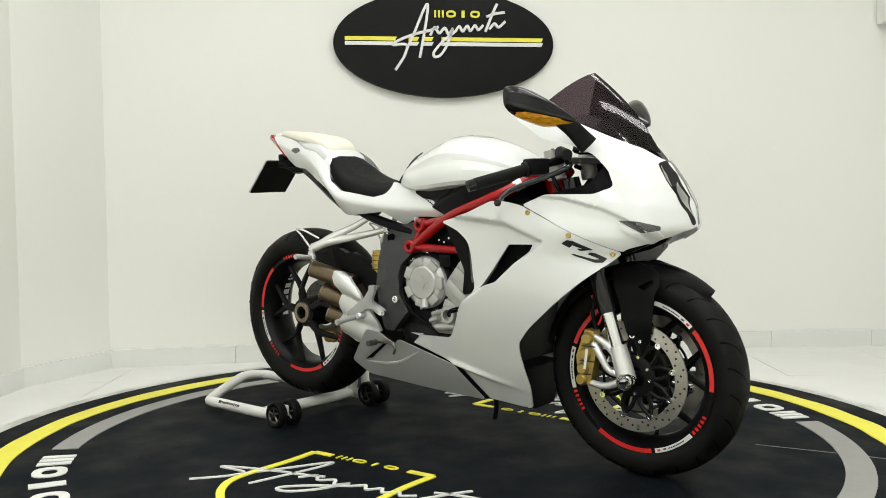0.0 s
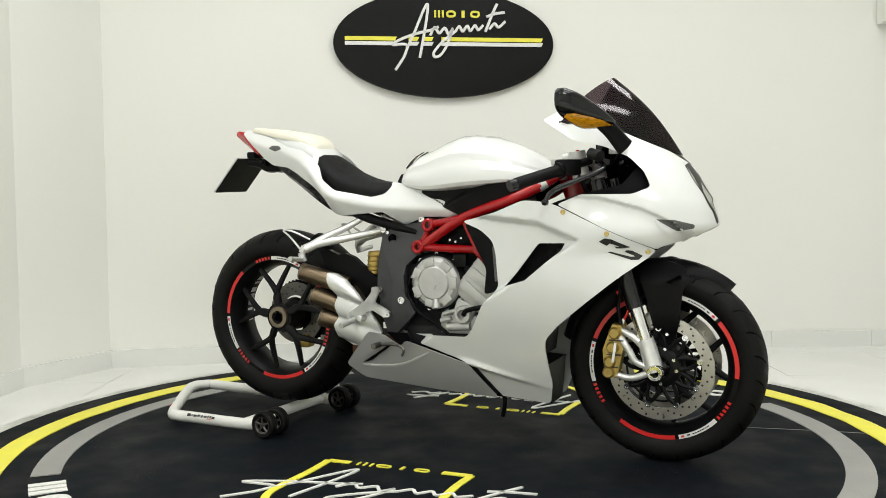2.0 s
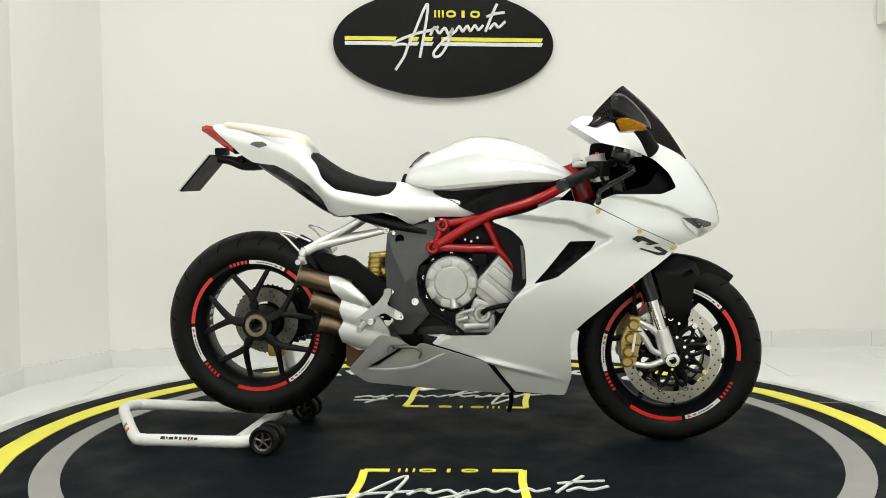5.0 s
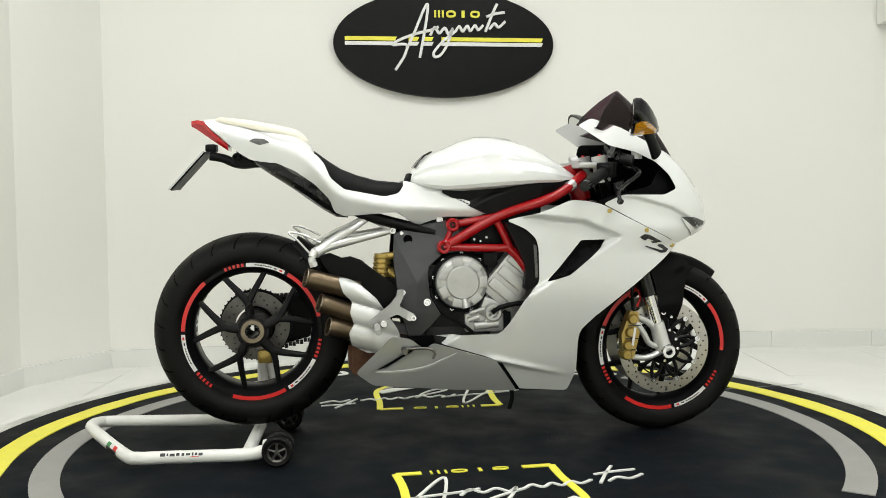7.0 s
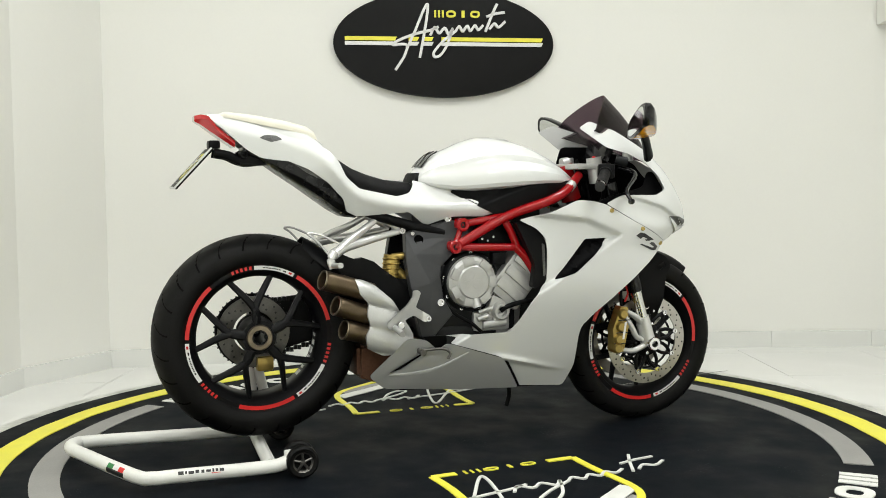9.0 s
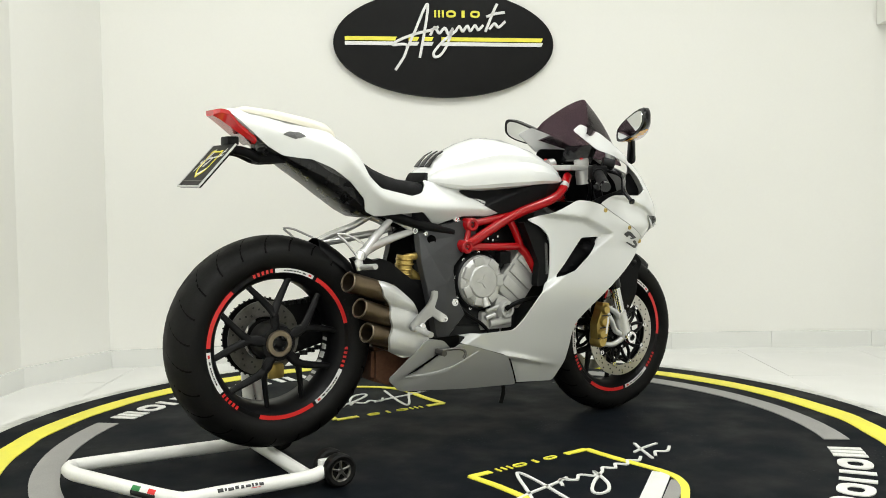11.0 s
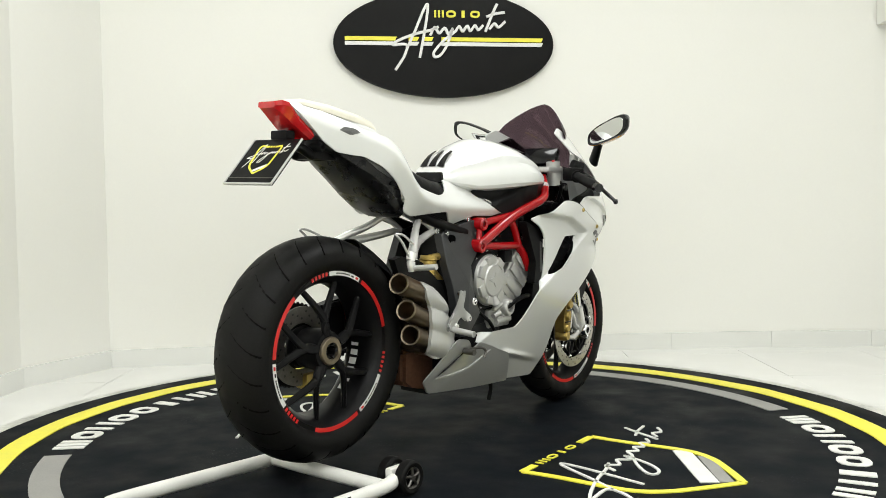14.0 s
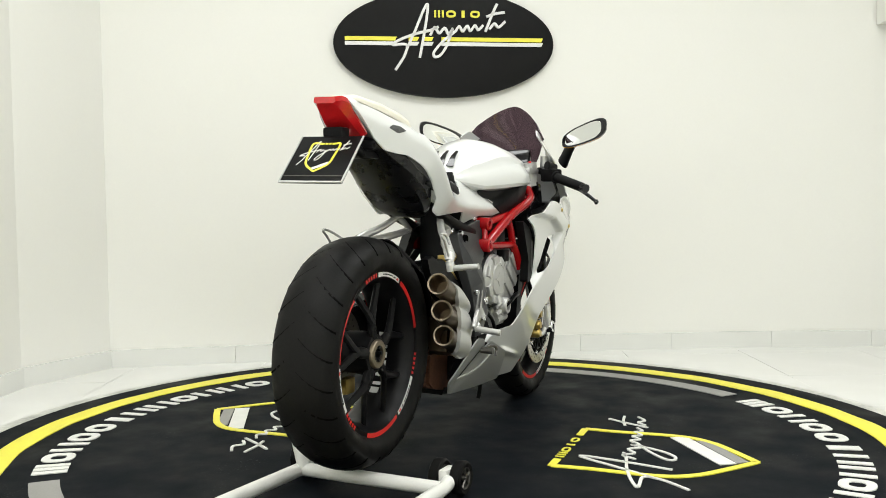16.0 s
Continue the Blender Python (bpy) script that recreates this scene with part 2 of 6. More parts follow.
def bolt(bm, x, y, z, r=0.008, h=0.006, side=-1, socket=True):
    """A round bolt head on a flank, with a socket in it."""
    pr = [(0.0, -0.002), (0.0, h * 0.4), (r * 0.45, h * 0.4), (r * 0.55, h), (r * 0.9, h), (r, h * 0.7), (r, -0.004), (0.0, -0.004)]
    pr = [(a, side * b) for a, b in pr[1:7]]
    return lathe(bm, pr, 14, "y", Matrix.Translation((x, y, z)), closed=False)


# ---- the room ----
# East and south walls are unseen, added to close the room and bounce light.
WALL_LINE = [(-2.6, -5.2), (-1.95, 0.2), (-1.92, 0.95), (-1.70, 1.43), (2.29, 1.86), (4.2, 1.80), (4.2, -5.2)]


def wall_piece(name, a, b, z0, z1, thick, mat, parent=None, off=0.0):
    a, b = Vector(a), Vector(b)
    d = (b - a).normalized()
    n = Vector((-d.y, d.x))
    bm = bmesh.new()
    lo = [a + n * off, b + n * off, b + n * (off + thick), a + n * (off + thick)]
    loft(bm, [[(p.x, p.y, z0) for p in lo], [(p.x, p.y, z1) for p in lo]])
    return part(name, bm, mat, parent, smooth=False)


NAMES = ["wall_west", "wall_west_turn", "wall_north_west", "wall_north", "wall_recess", "wall_east", "wall_south"]
BOW = [(-1.70, 1.43), (-1.1, 1.545), (-0.5, 1.645), (0.1, 1.733), (0.7, 1.805), (1.2, 1.848), (1.75, 1.868), (2.29, 1.86)]


def build_room():
    for i, (a, b) in enumerate(zip(WALL_LINE, WALL_LINE[1:] + WALL_LINE[:1])):
        runs = [(a, b)]
        if NAMES[i] == "wall_north":
            runs = list(zip(BOW, BOW[1:]))
            line = smooth_line([(*q, 0) for q in BOW], 6)
            bm = bmesh.new()
            loft(bm, [[(q.x, q.y, -0.02), (q.x, q.y, CEIL), (q.x - 0.02, q.y + 0.15, CEIL), (q.x - 0.02, q.y + 0.15, -0.02)] for q in line])
            w = part("wall_north", bm, M_WALL)
        else:
            w = wall_piece(NAMES[i], a, b, -0.02, CEIL, 0.15, M_WALL)
        tagged(w, "plain off-white painted showroom wall", "wall", kind="structure")
        if i > 5:
            continue
        base = tagged(new("baseboard"), "low pale glazed tile skirting along the wall", "baseboard", kind="structure")
        for a, b in runs:
            L = (Vector(b) - Vector(a)).length
            d = (Vector(b) - Vector(a)).normalized()
            n = max(1, round(L / 0.6))
            for k in range(n):
                p, q = Vector(a) + d * (L * k / n + 0.001), Vector(a) + d * (L * (k + 1) / n - 0.001)
                wall_piece("skirting_tile", p, q, -0.01, 0.078, 0.014, M_BASE, base, off=-0.014)
    bm = bmesh.new()
    box(bm, -2.8, 4.4, -5.4, 2.1, CEIL, CEIL + 0.1)
    tagged(part("ceiling", bm, M_CEIL, smooth=False), "plain white painted ceiling", "ceiling", kind="structure")
    bm = bmesh.new()
    box(bm, -3.2, 4.6, -5.6, 2.4, -0.06, -0.024)
    floor = tagged(part("floor", bm, M_GROUT, smooth=False), "polished white large-format floor tiles", "floor", kind="structure")
    # bulkhead at the end of the wall
    bm = bmesh.new()
    loft(bm, [[(2.297, 1.845, 1.72), (2.297, 1.45, 1.72), (4.2, 1.35, 1.72), (4.2, 1.75, 1.72)], [(2.297, 1.845, CEIL), (2.297, 1.45, CEIL), (4.2, 1.35, CEIL), (4.2, 1.75, CEIL)]])
    tagged(part("bulkhead", bm, M_WALL, smooth=False), "white painted bulkhead projecting from the wall", "bulkhead", kind="structure")
    return floor


def build_ceiling_lights():
    first = None
    # Each lamp gets a fixture, the added fill pair behind the camera too.
    for lx, ly, _ in LAMPS:
        if first is None:
            first = thing("ceiling_light", "flat white rectangular ceiling light panel, switched on", "light", "ceiling lights")
            bm = bmesh.new()
            for x0, x1, y0, y1 in ((-0.6, 0.6, 0.27, 0.30), (-0.6, 0.6, -0.30, -0.27), (-0.6, -0.57, -0.27, 0.27), (0.57, 0.6, -0.27, 0.27)):
                box(bm, x0, x1, y0, y1, -0.05, 0.0, 0.003)
            part("frame", bm, M_STAND, first)
            bm = bmesh.new()
            box(bm, -0.57, 0.57, -0.27, 0.27, -0.03, -0.012)
            part("diffuser", bm, M_GLOW, first)
            first.matrix_basis = pose(lx, ly, CEIL)
        else:
            copy_thing(first, pose(lx, ly, CEIL))


def ellipse_sheet(bm, a, b, z0, z1, seg=96):
    rings = [[(a * s * math.cos(t), b * s * math.sin(t), z) for t in (2 * math.pi * k / seg for k in range(seg))] for s, z in ((1.0, z0), (1.0, z1 - 0.004), (0.992, z1))]
    return loft(bm, rings)


# flourish of the badge: plain curved ribbons, in metres
SCRIPT = [
    [(-0.260, -0.140), (-0.216, -0.073), (-0.196, -0.023), (-0.158, 0.058), (-0.114, 0.161), (-0.093, 0.196), (-0.091, 0.166), (-0.105, 0.073), (-0.134, -0.076)],
    [(-0.196, -0.026), (-0.210, -0.009), (-0.274, -0.012), (-0.239, 0.012), (-0.158, 0.044), (-0.079, 0.064), (-0.035, 0.082)],
    [(-0.079, 0.038), (-0.055, 0.079), (-0.032, 0.050), (-0.003, 0.076), (0.018, 0.044), (0.038, 0.073), (0.006, -0.015), (-0.029, -0.064), (-0.058, -0.070), (-0.058, -0.044), (-0.012, 0.009), (0.053, 0.061)],
    [(0.053, 0.061), (0.073, 0.085), (0.091, 0.061), (0.114, 0.088), (0.131, 0.064), (0.155, 0.091), (0.172, 0.070), (0.199, 0.093)],
    [(0.272, 0.204), (0.245, 0.146), (0.210, 0.061)],
    [(0.231, 0.073), (0.257, 0.102), (0.280, 0.085), (0.315, 0.114)],
    [(0.216, 0.137), (0.257, 0.152), (0.312, 0.161)],
]


def ribbon(bm, pts, w, z0, z1, n=8):
    line = smooth_line([(*p, 0) for p in pts], n)
    cols = []
    for i, p in enumerate(line):
        d = (line[min(i + 1, len(line) - 1)] - line[max(i - 1, 0)]).normalized()
        s = Vector((-d.y, d.x, 0)) * w / 2
        cols.append([bm.verts.new(q) for q in (p + s + Vector((0, 0, z0)), p - s + Vector((0, 0, z0)), p - s + Vector((0, 0, z1)), p + s + Vector((0, 0, z1)))])
    for a, b in zip(cols, cols[1:]):
        for k in range(4):
            bm.faces.new((a[k], a[(k + 1) % 4], b[(k + 1) % 4], b[k]))
    bm.faces.new(cols[0])
    bm.faces.new(cols[-1][::-1])
    return bm


def slab(bm, pts, z0, z1):
    return loft(bm, [[(*p, z0) for p in pts], [(*p, z1) for p in pts]])


def glyph_row(name, parent, mat, x0, x1, y0, y1, z0, z1, kinds, t=0.22, label="", place=None, bend=None):
    """Plain emblem shapes in a row, each a part: rings and upright bars."""
    w = (x1 - x0) / len(kinds)
    for i, k in enumerate(kinds):
        a, b = x0 + i * w + 0.1 * w, x0 + (i + 1) * w - 0.1 * w
        s = t * (b - a)
        made = []
        if k == "o":
            bm = bmesh.new()
            out = rounded([Vector(p) for p in ((a, y0), (b, y0), (b, y1), (a, y1))], 0.45 * (b - a))
            mid = sum(out, Vector((0, 0))) / len(out)
            hx, hy = 1 - 2 * s / (b - a), 1 - 2 * s / (y1 - y0)
            inn = [Vector((mid.x + (p.x - mid.x) * hx, mid.y + (p.y - mid.y) * hy)) for p in out]
            m = len(out)
            rows = [[bm.verts.new((p.x, p.y, z)) for p in loop] for loop, z in ((out, z0), (out, z1), (inn, z1), (inn, z0))]
            for r0, r1 in zip(rows, rows[1:] + rows[:1]):
                for j in range(m):
                    bm.faces.new((r0[j], r0[(j + 1) % m], r1[(j + 1) % m], r1[j]))
            made.append(bm)
        else:
            m = {"m": 3, "i": 1}.get(k, 2)
            for j in range(m):
                c = (a + b) / 2 if m == 1 else a + (b - a - s) * j / (m - 1) + s / 2
                hw = s / 2 if m > 1 else s * 0.8
                bm = bmesh.new()
                slab(bm, [(c - hw, y0), (c + hw, y0), (c + hw, y1), (c - hw, y1)], z0, z1)
                made.append(bm)
        for bm in made:
            if bend:
                bend(bm)
            part(name, bm, mat, parent, label, at=place, smooth=False)


def build_sign():
    """The oval wall sign."""
    ang = 8.0
    sign = thing("wall_sign", "black oval wall sign with yellow and white stripes and white script", "sign")
    A, B = 0.575, 0.277
    bm = bmesh.new()
    ellipse_sheet(bm, A, B, -0.03, 0.0)
    part("board", bm, M_SIGN, sign, "matt black oval board")
    for name, y0, y1, mat in (("yellow_stripe", 0.010, 0.030, M_YEL), ("white_stripe", -0.014, 0.005, M_WHST)):
        for x0, x1 in ((-0.517, -0.25), (-0.19, -0.135), (-0.115, -0.06), (-0.02, 0.517)):
            bm = bmesh.new()
            slab(bm, [(x0, y0), (x1 - 0.01, y0), (x1, y1), (x0, y1)], 0.0, 0.007)
            part(name, bm, mat, sign, "raised yellow stripe" if mat is M_YEL else "raised white stripe", smooth=False)
    for s in SCRIPT:
        bm = bmesh.new()
        ribbon(bm, s, 0.013, 0.0, 0.014)
        part("script_stroke", bm, M_WHST, sign, "raised white script stroke")
    glyph_row("emblem_bar", sign, M_YEL, -0.063, 0.188, 0.131, 0.167, 0.0, 0.010, "moio", 0.2, "raised yellow emblem shape")
    sign.matrix_basis = Matrix.Translation((SIGN[0], SIGN[1], SIGN[2])) @ pose(0, 0, 0, 90, 0, ang)
    return sign


SIGN = (-0.008, 1.672, 1.620)


# ---- the turntable ----
def arc_band(bm, r0, r1, a0, a1, z0, z1, seg=96):
    cols = []
    full = abs(a1 - a0) >= 359.9
    for k in range(seg if full else seg + 1):
        a = radians(a0 + (a1 - a0) * k / seg)
        c, s = math.cos(a), math.sin(a)
        cols.append([bm.verts.new((r * c, r * s, z)) for r, z in ((r0, z0), (r1, z0), (r1, z1), (r0, z1))])
    for i in range(len(cols) if full else len(cols) - 1):
        a, b = cols[i], cols[(i + 1) % len(cols)]
        for k in range(4):
            bm.faces.new((a[k], a[(k + 1) % 4], b[(k + 1) % 4], b[k]))
    if not full:
        bm.faces.new(cols[0])
        bm.faces.new(cols[-1][::-1])
    return bm


def bend_to_ring(bm, r_mid, a_mid):
    """Lays a straight row of shapes round the ring, tops towards the middle."""
    for v in bm.verts:
        a = radians(a_mid) + v.co.x / r_mid
        r = r_mid - v.co.y
        v.co = Vector((r * math.cos(a), r * math.sin(a), v.co.z))


def build_turntable():
    table = thing("turntable", "round black vinyl display turntable with yellow and grey painted rings", "turntable")
    bm = bmesh.new()
    rim = [(0.001, -0.03), (1.60, -0.03), (1.60, -0.003), (1.597, 0.0), (0.001, 0.0)]
    lathe(bm, rim, 160, "z", closed=False)
    part("deck", bm, M_MAT, table, "scuffed black vinyl deck")
    e = 0.003
    for a0, a1 in ((-36.5, 46.5), (138.5, 226.5)):
        bm = bmesh.new()
        arc_band(bm, 1.232, 1.315, a0, a1, 0.0, e, 64)
        part("grey_ring", bm, M_GREY, table, "painted grey arc", smooth=False)
    bm = bmesh.new()
    arc_band(bm, 1.402, 1.487, 0, 360, 0.0, e, 192)
    for v in bm.verts:
        wob = 0.006 * noise.noise(Vector((v.co.x * 6, v.co.y * 6, 3.0)))
        v.co.x *= 1 + wob
        v.co.y *= 1 + wob
    part("yellow_ring", bm, M_YEL, table, "hand-painted bright yellow ring", smooth=False)
    for mid, span in ((-85.5, 90.0), (92.0, 87.0)):
        half = radians(span / 2) * 1.265
        glyph_row("ring_emblem_bar", table, M_WHT, -half, half, -0.05, 0.05, 0.0, e, "moiohhohhioohom", 0.26, "painted white emblem shape", bend=lambda bm: bend_to_ring(bm, 1.265, mid))
    for ox, oy, turn in ((0.03, -0.413, 5.0), (0.0, 0.428, 181.5)):
        place = pose(ox, oy, 0, 0, 0, turn)
        w, t = 0.235, 0.024
        lines = ([(-0.16, 0), (-w, 0), (-w * 0.98, -0.12), (-w, -0.32), (-0.19, -0.42), (-0.10, -0.50), (0, -0.575)], [(0.145, 0), (w, 0), (w * 0.98, -0.12), (w, -0.32), (0.19, -0.42), (0.10, -0.50), (0, -0.575)])
        for L in lines:
            bm = bmesh.new()
            ribbon(bm, [L[0], L[1]], t, 0.0, e, 2)
            ribbon(bm, L[1:], t, 0.0, e + 0.0004, 6)
            part("shield_outline", bm, M_YEL, table, "painted yellow shield outline", at=place, smooth=False)
        for x0, y0, x1, y1, ww, mt, lb in ((-0.05, -0.495, 0.225, -0.315, 0.055, M_WHT, "painted white stripe"), (-0.02, -0.535, 0.20, -0.395, 0.04, M_GREY, "painted grey stripe")):
            bm = bmesh.new()
            ribbon(bm, [(x0, y0), (x1, y1)], ww, 0.0, e, 2)
            part("shield_stripe", bm, mt, table, lb, at=place, smooth=False)
        for s in SCRIPT:
            bm = bmesh.new()
            ribbon(bm, [(x * 1.40 + 0.025, y * 1.055 - 0.265) for x, y in s], 0.0095, 0.0, e + 0.001)
            part("script_stroke", bm, M_WHT, table, "painted white script stroke", at=place, smooth=False)
        glyph_row("emblem_bar", table, M_YEL, -0.140, 0.110, -0.014, 0.014, 0.0, e, "moio", 0.13, "painted yellow emblem shape", place)
    bm = bmesh.new()
    ribbon(bm, [(0.85, 0.52), (1.2, 0.60), (1.58, 0.66)], 0.003, 0.0, 0.0012, 4)
    part("seam", bm, M_GREY, table, "pale seam in the vinyl", smooth=False)
    return table


# ---- the motorcycle: x forwards, y to its left, z up, the deck at z = 0 ----
def table_of(zs, vs, soft):
    """A line through a few widths, with its bends smoothed."""
    d = np.linspace(-soft, soft, 9)
    return lambda z: float(np.interp(z + d, zs, vs).mean())


FLANK = table_of([0.10, 0.16, 0.25, 0.37, 0.45, 0.55, 0.75, 0.85, 0.95, 1.04, 1.09, 1.17], [0.045, 0.076, 0.130, 0.174, 0.204, 0.226, 0.240, 0.228, 0.198, 0.168, 0.150, 0.11], 0.05)
FRONT = table_of([0.40, 0.64, 0.667, 0.715, 0.782, 0.84, 0.898, 0.955, 1.0, 1.06, 1.17], [0.95, 0.80, 0.828, 0.889, 0.877, 0.847, 0.809, 0.754, 0.70, 0.64, 0.56], 0.014)


def step_up(v, a, b):
    t = min(1.0, max(0.0, (v - a) / (b - a)))
    return t * t * (3 - 2 * t)


def below(x, z, a, b):
    """How far (x, z) lies below the line from a to b."""
    dx, dz = b[0] - a[0], b[1] - a[1]
    return ((x - a[0]) * dz - (z - a[1]) * dx) / math.hypot(dx, dz)


def flank(x, z):
    """Half the width of the fairing."""
    d = max(FRONT(z) - x, 0.0)
    w = FLANK(z) * (0.34 * (1 - math.exp(-d / 0.02)) + 0.66 * (1 - math.exp(-d / 0.12)))
    w -= 0.03 * step_up(0.30 - x, 0.0, 0.45) * step_up(0.62 - z, 0.0, 0.2)
    # scoop above and behind the vent
    edge = below(x, z, (0.15, 0.775), (0.40, 0.745)) if x < 0.40 else below(x, z, (0.40, 0.745), (0.54, 0.685))
    w -= 0.026 * step_up(edge, 0.0, 0.018) * step_up(-below(x, z, (0.275, 0.528), (0.54, 0.69)), 0.0, 0.014)
    # crease that runs from the cockpit to the nose intake
    drop = float(np.interp(x, [0.47, 0.588, 0.70, 0.78, 0.82], [0.824, 0.813, 0.782, 0.742, 0.70])) - z
    w -= 0.013 * step_up(drop, 0.0, 0.012) * (1 - step_up(drop, 0.025, 0.10)) * step_up(x, 0.45, 0.58) * step_up(0.84 - x, 0.0, 0.05)
    # crease low on the flank
    low = below(x, z, (0.10, 0.292), (0.39, 0.218))
    w += 0.012 * math.exp(-(low / 0.010) ** 2) * step_up(0.40 - x, 0.0, 0.25) * step_up(x, 0.08, 0.14)
    w -= 0.008 * step_up(low, 0.0, 0.010) * step_up(0.42 - x, 0.0, 0.2)
    return w


def belly(x, z):
    """Half the width of the silver belly panel, with a shallow fold pressed into it."""
    fold = below(x, z, (-0.262, 0.262), (-0.135, 0.338))
    return FLANK(z) + 0.004 - 0.007 * step_up(fold, -0.012, 0.014) * (1 - step_up(fold, 0.014, 0.07)) * step_up(x, -0.30, -0.22) * step_up(-0.06 - x, 0.0, 0.10)


def proud(f, d):
    return lambda x, z: f(x, z) + d


SIDE_FAIRING = [(0.152, 0.742), (0.267, 0.769), (0.357, 0.805), (0.410, 0.801), (0.458, 0.790), (0.589, 0.724), (0.679, 0.682), (0.736, 0.655), (0.706, 0.629), (0.625, 0.571), (0.535, 0.500), (0.445, 0.426), (0.402, 0.380), (0.398, 0.345), (0.404, 0.234), (0.384, 0.160), (0.213, 0.172), (0.127, 0.287), (-0.072, 0.350), (-0.072, 0.368), (0.139, 0.374), (0.167, 0.408), (0.212, 0.487), (0.262, 0.540), (0.258, 0.647), (0.249, 0.683), (0.214, 0.715)]
VENT = [(0.396, 0.676), (0.478, 0.677), (0.462, 0.652), (0.357, 0.566), (0.285, 0.544), (0.325, 0.588)]
NOSE = [(0.462, 0.7918), (0.531, 0.820), (0.675, 0.818), (0.724, 0.837), (0.702, 0.882), (0.657, 0.925), (0.585, 0.957), (0.495, 0.978), (0.398, 1.042), (0.445, 1.066), (0.55, 1.036), (0.65, 0.988), (0.752, 0.940), (0.809, 0.897), (0.847, 0.839), (0.877, 0.781), (0.889, 0.720), (0.848, 0.698), (0.800, 0.680), (0.745, 0.664), (0.737, 0.6568), (0.679, 0.6838), (0.589, 0.7258)]
COCKPIT = [(0.36, 0.78), (0.47, 0.77), (0.77, 0.77), (0.835, 0.80), (0.80, 0.865), (0.745, 0.925), (0.67, 0.972), (0.58, 0.988), (0.48, 0.988), (0.47, 0.88)]
COCKPIT_LOW = [(0.38, 0.775), (0.47, 0.77), (0.70, 0.795), (0.745, 0.837), (0.71, 0.90), (0.675, 0.895), (0.64, 0.845), (0.50, 0.815)]
DUCT = [(0.150, 0.737), (0.216, 0.711), (0.252, 0.686), (0.266, 0.640), (0.268, 0.545), (0.242, 0.522), (0.212, 0.515), (0.222, 0.593), (0.186, 0.665)]


